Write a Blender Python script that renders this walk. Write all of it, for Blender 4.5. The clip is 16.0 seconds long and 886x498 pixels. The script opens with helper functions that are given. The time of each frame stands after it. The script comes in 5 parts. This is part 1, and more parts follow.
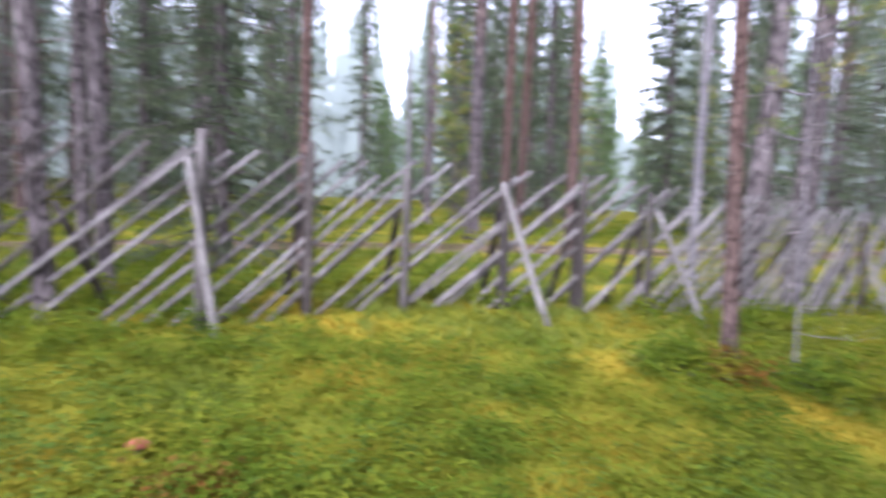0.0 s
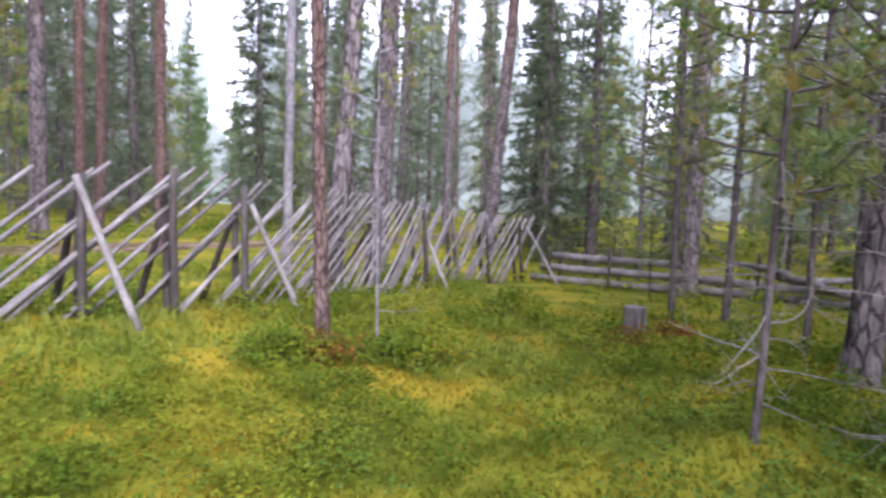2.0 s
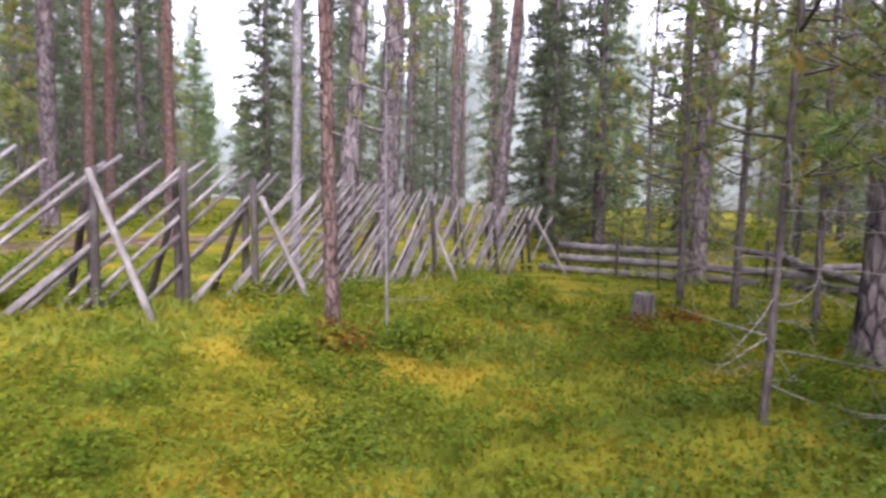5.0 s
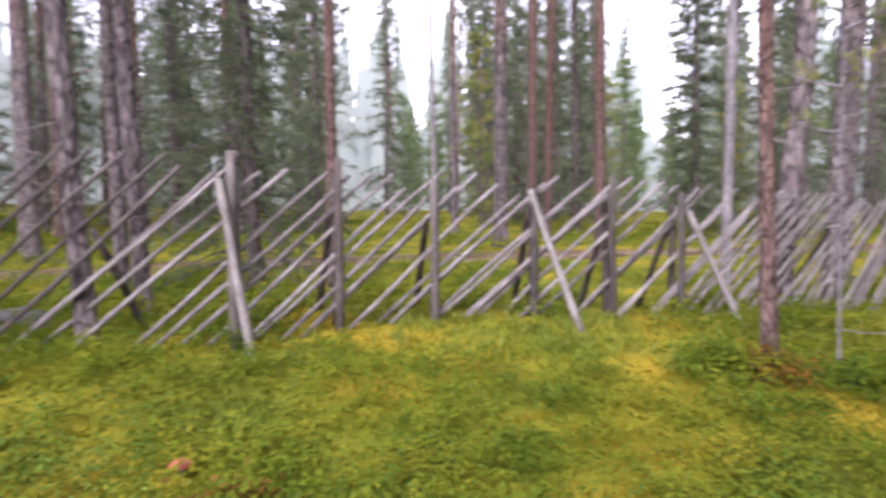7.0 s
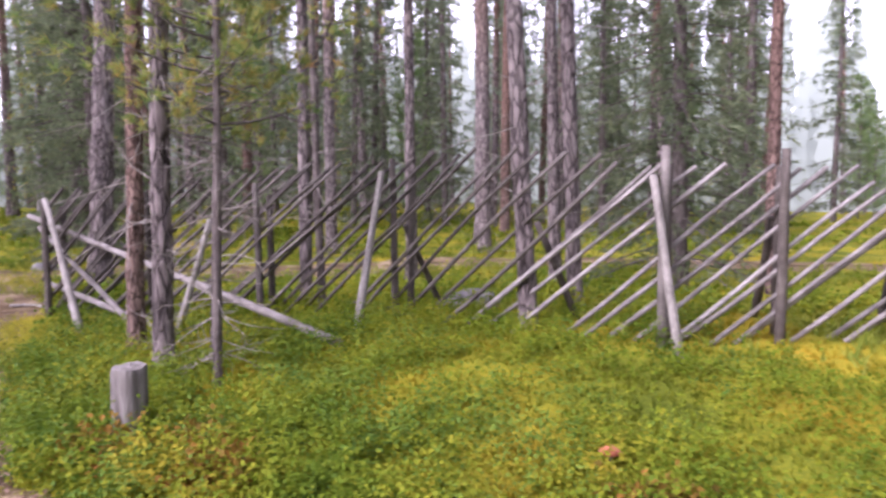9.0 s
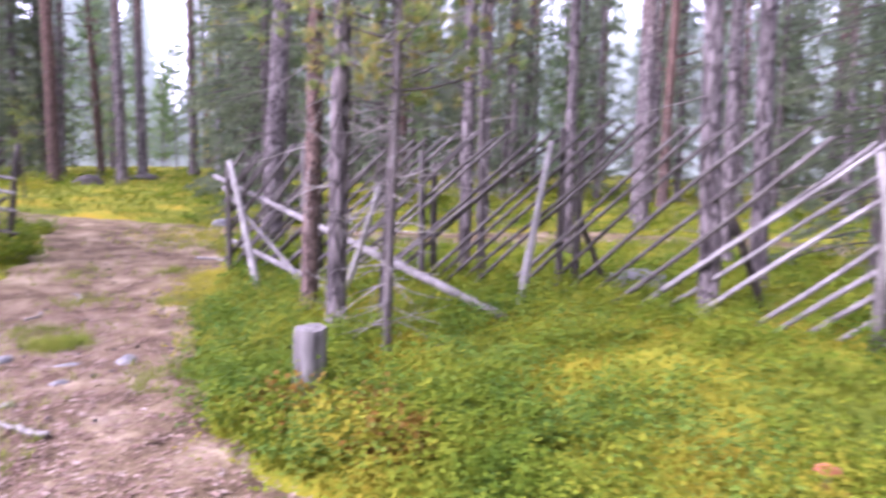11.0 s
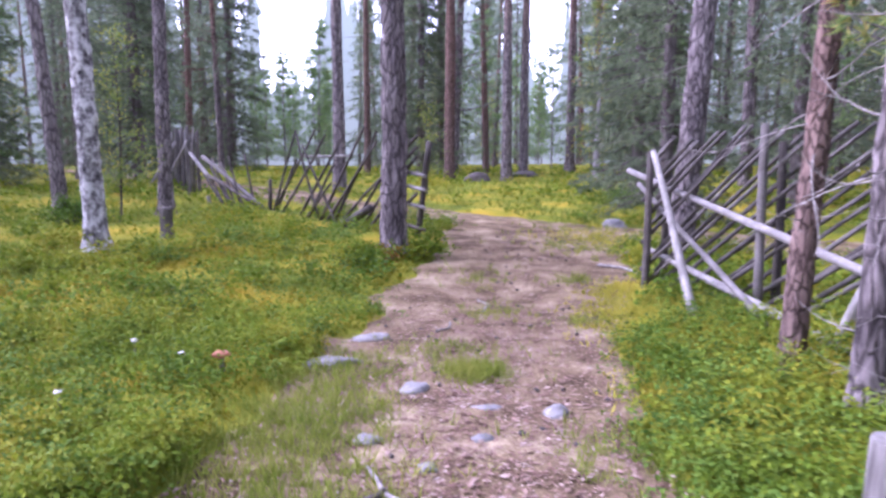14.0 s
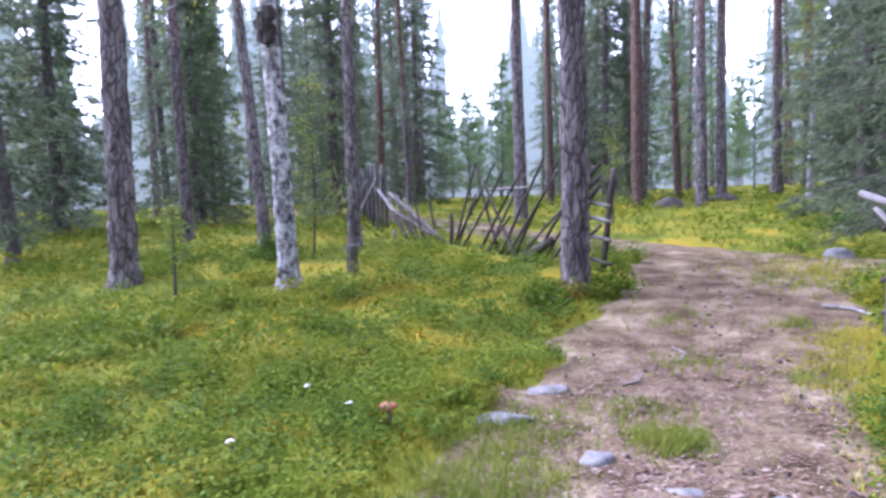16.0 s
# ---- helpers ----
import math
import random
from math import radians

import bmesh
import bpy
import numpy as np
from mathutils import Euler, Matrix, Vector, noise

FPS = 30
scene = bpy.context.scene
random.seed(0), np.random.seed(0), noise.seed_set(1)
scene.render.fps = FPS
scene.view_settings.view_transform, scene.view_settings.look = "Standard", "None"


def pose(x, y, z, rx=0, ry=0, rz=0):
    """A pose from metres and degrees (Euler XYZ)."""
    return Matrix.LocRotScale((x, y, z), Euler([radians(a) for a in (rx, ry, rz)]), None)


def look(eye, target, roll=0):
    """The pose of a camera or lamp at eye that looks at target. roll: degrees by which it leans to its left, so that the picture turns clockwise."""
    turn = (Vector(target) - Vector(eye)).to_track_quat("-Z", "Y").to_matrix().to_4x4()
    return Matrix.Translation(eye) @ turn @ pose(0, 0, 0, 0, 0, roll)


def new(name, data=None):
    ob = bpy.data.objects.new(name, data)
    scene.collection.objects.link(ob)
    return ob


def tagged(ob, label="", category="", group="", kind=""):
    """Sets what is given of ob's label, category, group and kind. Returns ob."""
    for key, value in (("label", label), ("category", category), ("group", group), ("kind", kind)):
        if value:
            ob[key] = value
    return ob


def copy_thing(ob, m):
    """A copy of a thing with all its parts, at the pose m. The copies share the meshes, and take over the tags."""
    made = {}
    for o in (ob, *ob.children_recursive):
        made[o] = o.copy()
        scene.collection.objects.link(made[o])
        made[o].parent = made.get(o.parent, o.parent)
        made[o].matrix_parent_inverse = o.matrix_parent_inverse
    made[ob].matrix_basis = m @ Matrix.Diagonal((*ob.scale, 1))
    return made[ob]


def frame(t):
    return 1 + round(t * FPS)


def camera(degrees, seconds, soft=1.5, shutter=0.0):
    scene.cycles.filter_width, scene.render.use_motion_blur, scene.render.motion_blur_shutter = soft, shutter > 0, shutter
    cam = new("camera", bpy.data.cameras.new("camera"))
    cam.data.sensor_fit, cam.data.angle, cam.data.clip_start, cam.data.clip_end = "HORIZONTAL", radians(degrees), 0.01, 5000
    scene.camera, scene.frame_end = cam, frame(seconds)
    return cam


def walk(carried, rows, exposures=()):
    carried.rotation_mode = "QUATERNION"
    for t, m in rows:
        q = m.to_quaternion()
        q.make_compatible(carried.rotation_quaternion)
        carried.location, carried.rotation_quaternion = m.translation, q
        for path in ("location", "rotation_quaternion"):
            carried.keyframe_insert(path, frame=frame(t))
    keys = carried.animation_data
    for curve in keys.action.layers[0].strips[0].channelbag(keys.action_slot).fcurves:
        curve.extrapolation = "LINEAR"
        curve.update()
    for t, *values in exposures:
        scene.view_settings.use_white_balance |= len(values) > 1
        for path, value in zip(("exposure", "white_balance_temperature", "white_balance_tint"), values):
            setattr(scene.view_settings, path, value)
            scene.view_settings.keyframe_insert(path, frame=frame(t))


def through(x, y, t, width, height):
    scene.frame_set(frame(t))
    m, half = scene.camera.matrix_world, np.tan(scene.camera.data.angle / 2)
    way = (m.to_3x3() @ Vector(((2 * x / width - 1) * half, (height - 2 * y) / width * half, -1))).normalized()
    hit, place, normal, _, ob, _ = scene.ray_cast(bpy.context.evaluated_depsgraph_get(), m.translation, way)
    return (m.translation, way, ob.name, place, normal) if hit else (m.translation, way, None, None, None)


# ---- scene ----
cam = camera(68.0, 16.0, soft=2.7, shutter=0.6)
PATH = [
    (0, (0.196, 0.131, 1.453), (0.374, 2.115, 1.271), 1.9),
    (0.5, (0.135, 0.09, 1.457), (0.819, 1.959, 1.267), 2.9),
    (0.8, (0.146, 0.086, 1.454), (1.024, 1.875, 1.288), 2.3),
    (1, (0.165, 0.096, 1.452), (1.14, 1.834, 1.283), 2.6),
    (1.5, (0.202, 0.134, 1.445), (1.342, 1.767, 1.274), 2.2),
    (2, (0.215, 0.098, 1.465), (1.475, 1.642, 1.3), 1.9),
    (2.5, (0.211, 0.097, 1.465), (1.57, 1.555, 1.3), 1.6),
    (3, (0.204, 0.094, 1.465), (1.589, 1.524, 1.274), 1.8),
    (3.2, (0.197, 0.091, 1.466), (1.576, 1.527, 1.267), 1.9),
    (5.3, (0.183, 0.069, 1.423), (1.342, 1.689, 1.244), 0.8),
    (5.5, (0.189, 0.08, 1.419), (1.233, 1.777, 1.255), 0.5),
    (6, (0.202, 0.091, 1.425), (0.869, 1.971, 1.289), 0.7),
    (6.5, (0.201, 0.127, 1.455), (0.552, 2.091, 1.306), 0.2),
    (7, (0.196, 0.127, 1.463), (0.285, 2.119, 1.308), -0.8),
    (7.4, (0.212, 0.129, 1.455), (0.033, 2.114, 1.289), -0.7),
    (7.5, (0.213, 0.131, 1.452), (-0.015, 2.111, 1.293), -0.8),
    (8, (0.15, 0.181, 1.434), (-0.402, 2.097, 1.274), -0.8),
    (8.5, (0.111, 0.178, 1.43), (-0.783, 1.961, 1.294), -1.0),
    (8.7, (0.104, 0.154, 1.43), (-0.887, 1.886, 1.295), -0.9),
    (10.8, (-0.18, 0.158, 1.454), (-1.499, 1.646, 1.241), 1.0),
    (11, (-0.23, 0.161, 1.443), (-1.635, 1.565, 1.212), 1.1),
    (11.1, (-0.27, 0.172, 1.439), (-1.717, 1.532, 1.2), 1.2),
    (11.3, (-0.362, 0.189, 1.426), (-1.909, 1.443, 1.24), 1.4),
    (11.5, (-0.459, 0.202, 1.413), (-2.107, 1.315, 1.196), 0.3),
    (12, (-0.812, 0.217, 1.399), (-2.54, 1.198, 1.17), 1.3),
    (12.5, (-1.151, 0.2, 1.419), (-2.867, 1.201, 1.18), 1.2),
    (13, (-1.492, 0.277, 1.411), (-3.341, 1.015, 1.214), 0.3),
    (13.5, (-1.688, 0.34, 1.394), (-3.584, 0.94, 1.176), 1.7),
    (14, (-1.93, 0.352, 1.392), (-3.851, 0.847, 1.138), 0.3),
    (14.5, (-2.142, 0.331, 1.431), (-4.086, 0.748, 1.212), -0.2),
    (15, (-2.278, 0.416, 1.454), (-4.26, 0.592, 1.253), 0.0),
    (15.5, (-2.323, 0.48, 1.45), (-4.316, 0.523, 1.298), -0.9),
    (16, (-2.347, 0.475, 1.444), (-4.339, 0.418, 1.283), -1.9),
]
walk(cam, [(t, look(eye, target, roll)) for t, eye, target, roll in PATH],
     exposures=[(0.0, 2.05, 5550, 31), (3.2, 2.1, 5850, 35), (6.5, 2.0, 6100, 37), (8.6, 2.15, 6100, 41), (10.9, 2.75, 5600, 49), (12.5, 2.55, 5400, 51), (14.5, 2.6, 5200, 45), (16.0, 2.6, 5100, 37)])

# ---- world and light: a bright overcast northern afternoon ----
world = bpy.data.worlds.new("overcast_sky")
scene.world = world
world.use_nodes = True
wn, wl = world.node_tree.nodes, world.node_tree.links
sky = wn.new("ShaderNodeTexSky")
sky.sky_type, sky.sun_disc = "NISHITA", False
sky.sun_elevation, sky.sun_rotation = radians(38), radians(202)
sky.air_density, sky.dust_density, sky.ozone_density = 1.0, 1.5, 1.0
grey = wn.new("ShaderNodeHueSaturation")
grey.inputs["Saturation"].default_value = 0.25
wl.new(sky.outputs[0], grey.inputs["Color"])
wl.new(grey.outputs[0], wn["Background"].inputs[0])
wn["Background"].inputs[1].default_value = 0.15
sun = new("sun", bpy.data.lights.new("sun", "SUN"))
sun.data.energy, sun.data.angle, sun.data.color = 1.5, radians(50), (1.0, 0.97, 0.92)
sun.matrix_world = look((-20, -50, 42), (0, 0, 0))


# ---- small tools ----
def rng(seed):
    return np.random.default_rng(seed)


def hash2(i, j, k):
    h = np.sin(i * 127.1 + j * 311.7 + k * 74.7) * 43758.5453
    return h - np.floor(h)


def vnoise(x, y, k=0):
    """Smooth value noise, 0 to 1."""
    x, y = np.asarray(x, float), np.asarray(y, float)
    i, j = np.floor(x), np.floor(y)
    u, v = x - i, y - j
    u, v = u * u * (3 - 2 * u), v * v * (3 - 2 * v)
    a, b = hash2(i, j, k), hash2(i + 1, j, k)
    c, d = hash2(i, j + 1, k), hash2(i + 1, j + 1, k)
    return a + (b - a) * u + (c - a) * v + (a - b - c + d) * u * v


def seg_dist(x, y, pts):
    best = np.full(np.shape(x), 1e9)
    for (ax, ay), (bx, by) in zip(pts[:-1], pts[1:]):
        dx, dy = bx - ax, by - ay
        t = np.clip(((x - ax) * dx + (y - ay) * dy) / (dx * dx + dy * dy), 0, 1)
        best = np.minimum(best, np.hypot(x - ax - t * dx, y - ay - t * dy))
    return best


# the trodden path through the gap, and the one that crosses behind the fences
PATH_NEAR = [(7.0, -2.6), (2.0, -1.5), (-1.5, -0.1), (-4.2, 0.95), (-5.6, 1.35), (-7.2, 2.2), (-9.4, 3.3), (-12.2, 4.6)]
PATH_FAR = [(-34, -9), (-24, -2.2), (-17, 1.6), (-12.6, 4.8), (-9.6, 9.5), (-7.5, 13.2), (-3.0, 14.6), (6, 15.5), (20, 20)]


def path_mask(x, y):
    """1 on the bare path, 0 off it, with an uneven edge."""
    w = 1.05 + 0.35 * np.clip((-x - 6) / 4, 0, 1) + 0.35 * (vnoise(x * 0.9, y * 0.9, 5) - 0.5) + 0.3 * (vnoise(x * 3.1, y * 3.1, 6) - 0.5)
    a = np.clip((w - seg_dist(x, y, PATH_NEAR)) / 0.22 + 0.5, 0, 1)
    w2 = 0.8 + 0.5 * (vnoise(x * 0.8, y * 0.8, 7) - 0.5) + 0.3 * (vnoise(x * 2.7, y * 2.7, 8) - 0.5)
    b = np.clip((w2 - seg_dist(x, y, PATH_FAR)) / 0.3 + 0.5, 0, 1)
    return np.maximum(a, b)


def land(x, y):
    """The broad lie of the land."""
    x, y = np.asarray(x, float), np.asarray(y, float)

    def hump(cx, cy, sx, sy):
        return np.exp(-((x - cx) / sx) ** 2 - ((y - cy) / sy) ** 2)
    z = 0.32 * hump(-0.5, 6.5, 4.5, 2.2) + 0.12 * hump(-7, 4.5, 2.5, 1.2) + 0.15 * hump(-3.2, 4.7, 2.6, 1.3)
    z = z - 0.42 * hump(12, 10, 5, 5) + 0.25 * hump(5.5, 1.5, 2, 1.5) + 0.15 * hump(-10.5, -2.5, 4, 3.5)
    w = np.maximum(0, -x - 8)
    n = np.maximum(0, y - 9) * np.clip((12 - x) / 8, 0, 1)
    return z + 0.075 * w * np.exp(-w / 45) + 0.025 * n * np.exp(-n / 40)


def ground_z(x, y):
    """The surface of the forest floor: land, moss hummocks, and the path worn into it."""
    m = path_mask(x, y)
    lumps = 0.07 * (vnoise(np.asarray(x) * 1.1, np.asarray(y) * 1.1, 1) - 0.5) + 0.05 * (vnoise(np.asarray(x) * 3.3, np.asarray(y) * 3.3, 2) - 0.5)
    fine = 0.03 * (vnoise(np.asarray(x) * 9, np.asarray(y) * 9, 3) - 0.5)
    return land(x, y) + (1 - m) * (lumps + fine + 0.015) - 0.05 * m


def gz(x, y):
    return float(ground_z(np.array([x]), np.array([y]))[0])


class Geo:
    """Collects vertices and triangles for one mesh."""

    def __init__(self):
        self.v, self.t, self.n = [], [], 0

    def add(self, verts, tris):
        self.v.append(np.asarray(verts, float).reshape(-1, 3))
        self.t.append(np.asarray(tris, int).reshape(-1, 3) + self.n)
        self.n += len(self.v[-1])

    def tube(self, pts, radii, sides=7, rough=0.0, seed=0, cap=True):
        pts, radii = np.asarray(pts, float), np.asarray(radii, float)
        m = len(pts)
        way = np.gradient(pts, axis=0)
        way /= np.linalg.norm(way, axis=1)[:, None] + 1e-9
        ref = np.where(np.abs(way[:, 2:3]) > 0.9, np.array([[1.0, 0, 0]]), np.array([[0, 0, 1.0]]))
        a = np.cross(way, ref)
        a /= np.linalg.norm(a, axis=1)[:, None] + 1e-9
        b = np.cross(way, a)
        th = np.linspace(0, 2 * np.pi, sides, endpoint=False)
        rad = radii[:, None] * np.ones(sides)[None]
        if rough:
            rad = rad * (1 + rough * (rng(seed).random(rad.shape) - 0.5) * 2)
        ring = pts[:, None] + rad[..., None] * (np.cos(th)[None, :, None] * a[:, None] + np.sin(th)[None, :, None] * b[:, None])
        i, j = np.meshgrid(np.arange(m - 1), np.arange(sides), indexing="ij")
        p, q = i * sides + j, i * sides + (j + 1) % sides
        tris = np.concatenate([np.stack([p, q, q + sides], -1).reshape(-1, 3), np.stack([p, q + sides, p + sides], -1).reshape(-1, 3)])
        verts = ring.reshape(-1, 3)
        if cap:
            k = len(verts)
            verts = np.vstack([verts, pts[:1], pts[-1:]])
            c = np.arange(sides)
            tris = np.concatenate([tris, np.stack([np.full(sides, k), (c + 1) % sides, c], -1),
                                   np.stack([np.full(sides, k + 1), (m - 1) * sides + c, (m - 1) * sides + (c + 1) % sides], -1)])
        self.add(verts, tris)

    def needles(self, at, way, size, width, n, spread, seed):
        """n thin pointed blades fan out of each place in at, about its way."""
        r = rng(seed)
        at, way = np.repeat(np.asarray(at, float), n, 0), np.repeat(np.asarray(way, float), n, 0)
        d = way + spread * r.normal(size=at.shape)
        d /= np.linalg.norm(d, axis=1)[:, None] + 1e-9
        side = np.cross(d, r.normal(size=at.shape))
        side /= np.linalg.norm(side, axis=1)[:, None] + 1e-9
        ln = size * (0.6 + 0.8 * r.random((len(at), 1)))
        base = at + 0.1 * ln * r.normal(size=at.shape)
        v = np.stack([base - side * width, base + side * width, base + d * ln], 1).reshape(-1, 3)
        self.add(v, np.arange(len(v)).reshape(-1, 3))

    def leaves(self, at, way, up, ln, wd):
        """A four-cornered leaf, folded a little along its middle, at each place."""
        side = np.cross(way, up)
        side /= np.linalg.norm(side, axis=1)[:, None] + 1e-9
        ln, wd = ln[:, None], wd[:, None]
        v = np.stack([at, at + way * ln * 0.45 + side * wd + up * wd * 0.3, at + way * ln, at + way * ln * 0.45 - side * wd + up * wd * 0.3], 1).reshape(-1, 3)
        k = np.arange(len(at))[:, None] * 4
        self.add(v, np.concatenate([k + np.array([[0, 1, 2]]), k + np.array([[0, 2, 3]])]))

    def mesh(self, name, material, smooth=False):
        v, t = np.concatenate(self.v), np.concatenate(self.t)
        me = bpy.data.meshes.new(name)
        me.vertices.add(len(v))
        me.vertices.foreach_set("co", v.astype(np.float32).ravel())
        me.loops.add(len(t) * 3)
        me.loops.foreach_set("vertex_index", t.astype(np.int32).ravel())
        me.polygons.add(len(t))
        me.polygons.foreach_set("loop_start", np.arange(0, len(t) * 3, 3, dtype=np.int32))
        me.polygons.foreach_set("use_smooth", np.full(len(t), smooth))
        me.update(calc_edges=True)
        me.materials.append(material)
        return me


def part(name, geo, material, parent, label="", smooth=False):
    ob = new(name, geo if isinstance(geo, bpy.types.Mesh) else geo.mesh(name, material, smooth))
    ob.parent = parent
    return tagged(ob, label)


def thing(name, x, y, z, label, category, group="", kind=""):
    ob = new(name)
    ob.empty_display_size = 0.1
    ob.matrix_basis = pose(x, y, z)
    return tagged(ob, label, category, group, kind)


# ---- materials ----
def material(name, colours, scale=6.0, stretch=(1, 1, 1), rough=0.85, bump=0.4, grain=40.0, vary=0.25, island=False, through=0.0, height=None, cracks=0.0):
    """A surface with a colour ramp over noise at two scales, fine relief, and a shift of tone from piece to piece.
    height: a second colour reached between two heights above the foot (bark that turns red higher up)."""
    m = bpy.data.materials.new(name)
    m.use_nodes = True
    n, l = m.node_tree.nodes, m.node_tree.links
    b = n["Principled BSDF"]
    b.inputs["Roughness"].default_value = rough
    b.inputs["Specular IOR Level"].default_value = 0.1 if island or rough > 0.92 else 0.25
    co, mp = n.new("ShaderNodeTexCoord"), n.new("ShaderNodeMapping")
    mp.inputs["Scale"].default_value = stretch
    l.new(co.outputs["Object"], mp.inputs["Vector"])
    t1, t2 = n.new("ShaderNodeTexNoise"), n.new("ShaderNodeTexNoise")
    t1.inputs["Scale"].default_value, t1.inputs["Detail"].default_value = scale, 5
    t2.inputs["Scale"].default_value, t2.inputs["Detail"].default_value = grain, 4
    l.new(mp.outputs[0], t1.inputs["Vector"])
    l.new(mp.outputs[0], t2.inputs["Vector"])
    add = n.new("ShaderNodeMath")
    add.operation = "MULTIPLY_ADD"
    l.new(t2.outputs[0], add.inputs[0])
    add.inputs[1].default_value = 0.5
    l.new(t1.outputs[0], add.inputs[2])
    rd = n.new("ShaderNodeMath")
    rd.operation = "MULTIPLY_ADD"
    if island:
        src = n.new("ShaderNodeNewGeometry").outputs["Random Per Island"]
    else:
        src = n.new("ShaderNodeObjectInfo").outputs["Random"]
    l.new(src, rd.inputs[0])
    rd.inputs[1].default_value = vary
    l.new(add.outputs[0], rd.inputs[2])
    ramp = n.new("ShaderNodeValToRGB")
    e = ramp.color_ramp.elements
    lo, hi = (0.55 + 0.05 * vary) / (1 + vary), (0.95 + 0.95 * vary) / (1 + vary)
    while len(e) < len(colours):
        e.new(0.5)
    for k, c in enumerate(colours):
        e[k].position = min(1.0, lo + (hi - lo) * k / (len(colours) - 1))
        e[k].color = (*c, 1)
    even = n.new("ShaderNodeMath")
    even.operation = "MULTIPLY"
    even.inputs[1].default_value = 1 / (1 + vary)
    l.new(rd.outputs[0], even.inputs[0])
    l.new(even.outputs[0], ramp.inputs[0])
    col = ramp.outputs[0]
    if height:
        z0, z1, c2 = height
        sx, mr, mx = n.new("ShaderNodeSeparateXYZ"), n.new("ShaderNodeMapRange"), n.new("ShaderNodeMix")
        l.new(co.outputs["Object"], sx.inputs[0])
        nz = n.new("ShaderNodeMath")
        nz.operation = "MULTIPLY_ADD"
        l.new(t1.outputs[0], nz.inputs[0])
        nz.inputs[1].default_value = 2.0
        l.new(sx.outputs[2], nz.inputs[2])
        l.new(nz.outputs[0], mr.inputs[0])
        mr.inputs[1].default_value, mr.inputs[2].default_value = z0, z1
        mx.data_type = "RGBA"
        l.new(mr.outputs[0], mx.inputs[0])
        l.new(col, mx.inputs[6])
        tint = n.new("ShaderNodeMix")
        tint.data_type, tint.blend_type = "RGBA", "MULTIPLY"
        tint.inputs[0].default_value = 1.0
        bright = n.new("ShaderNodeMapRange")
        l.new(add.outputs[0], bright.inputs[0])
        bright.inputs[1].default_value, bright.inputs[2].default_value = 0.5, 1.0
        bright.inputs[3].default_value, bright.inputs[4].default_value = 0.6, 1.2
        l.new(bright.outputs[0], tint.inputs[6])
        tint.inputs[7].default_value = (*c2, 1)
        l.new(tint.outputs[2], mx.inputs[7])
        col = mx.outputs[2]
    relief = add.outputs[0]
    if cracks:
        vo = n.new("ShaderNodeTexVoronoi")
        vo.feature = "DISTANCE_TO_EDGE"
        vo.inputs["Scale"].default_value = cracks
        warp = n.new("ShaderNodeVectorMath")
        warp.operation = "MULTIPLY_ADD"
        l.new(t1.outputs[1], warp.inputs[0])
        warp.inputs[1].default_value = (0.12, 0.12, 0.12)
        l.new(mp.outputs[0], warp.inputs[2])
        l.new(warp.outputs[0], vo.inputs["Vector"])
        edge = n.new("ShaderNodeMapRange")
        l.new(vo.outputs["Distance"], edge.inputs[0])
        edge.inputs[2].default_value, edge.inputs[3].default_value = 0.16, 0.3
        dark = n.new("ShaderNodeMix")
        dark.data_type, dark.blend_type = "RGBA", "MULTIPLY"
        dark.inputs[0].default_value = 1.0
        l.new(col, dark.inputs[6])
        l.new(edge.outputs[0], dark.inputs[7])
        col = dark.outputs[2]
        both = n.new("ShaderNodeMath")
        l.new(edge.outputs[0], both.inputs[0])
        l.new(add.outputs[0], both.inputs[1])
        relief = both.outputs[0]
    l.new(col, b.inputs["Base Color"])
    if bump:
        bp = n.new("ShaderNodeBump")
        bp.inputs["Strength"].default_value, bp.inputs["Distance"].default_value = bump, 0.02
        l.new(relief, bp.inputs["Height"])
        l.new(bp.outputs[0], b.inputs["Normal"])
    if through:
        tr, ms = n.new("ShaderNodeBsdfTranslucent"), n.new("ShaderNodeMixShader")
        l.new(col, tr.inputs[0])
        ms.inputs[0].default_value = through
        l.new(b.outputs[0], ms.inputs[1])
        l.new(tr.outputs[0], ms.inputs[2])
        l.new(ms.outputs[0], n["Material Output"].inputs[0])
    return m


PINE_BARK = material("pine_bark", [(0.09, 0.077, 0.076), (0.19, 0.163, 0.157), (0.32, 0.285, 0.272)], 9, (1, 1, 0.3), 0.95, 1.0, 38, 0.12, height=(5.0, 9.0, (0.22, 0.14, 0.105)), cracks=14)
RED_BARK = material("red_pine_bark", [(0.09, 0.066, 0.058), (0.17, 0.12, 0.103), (0.26, 0.195, 0.168)], 11, (1, 1, 0.35), 0.95, 0.8, 40, 0.12, height=(1.0, 5.0, (0.20, 0.128, 0.102)), cracks=22)
SPRUCE_BARK = material("spruce_bark", [(0.05, 0.043, 0.04), (0.11, 0.095, 0.088), (0.18, 0.16, 0.15)], 12, (1, 1, 0.5), 0.95, 0.7, 50, 0.12)
GREY_BARK = material("grey_bark", [(0.11, 0.105, 0.11), (0.22, 0.21, 0.21), (0.36, 0.35, 0.34)], 10, (1, 1, 0.4), 0.9, 0.6, 40, 0.12)
BIRCH_BARK = material("birch_bark", [(0.03, 0.028, 0.028), (0.16, 0.15, 0.145), (0.44, 0.43, 0.41), (0.60, 0.59, 0.57)], 9, (1.0, 1.0, 0.8), 0.85, 1.0, 26, 0.05)
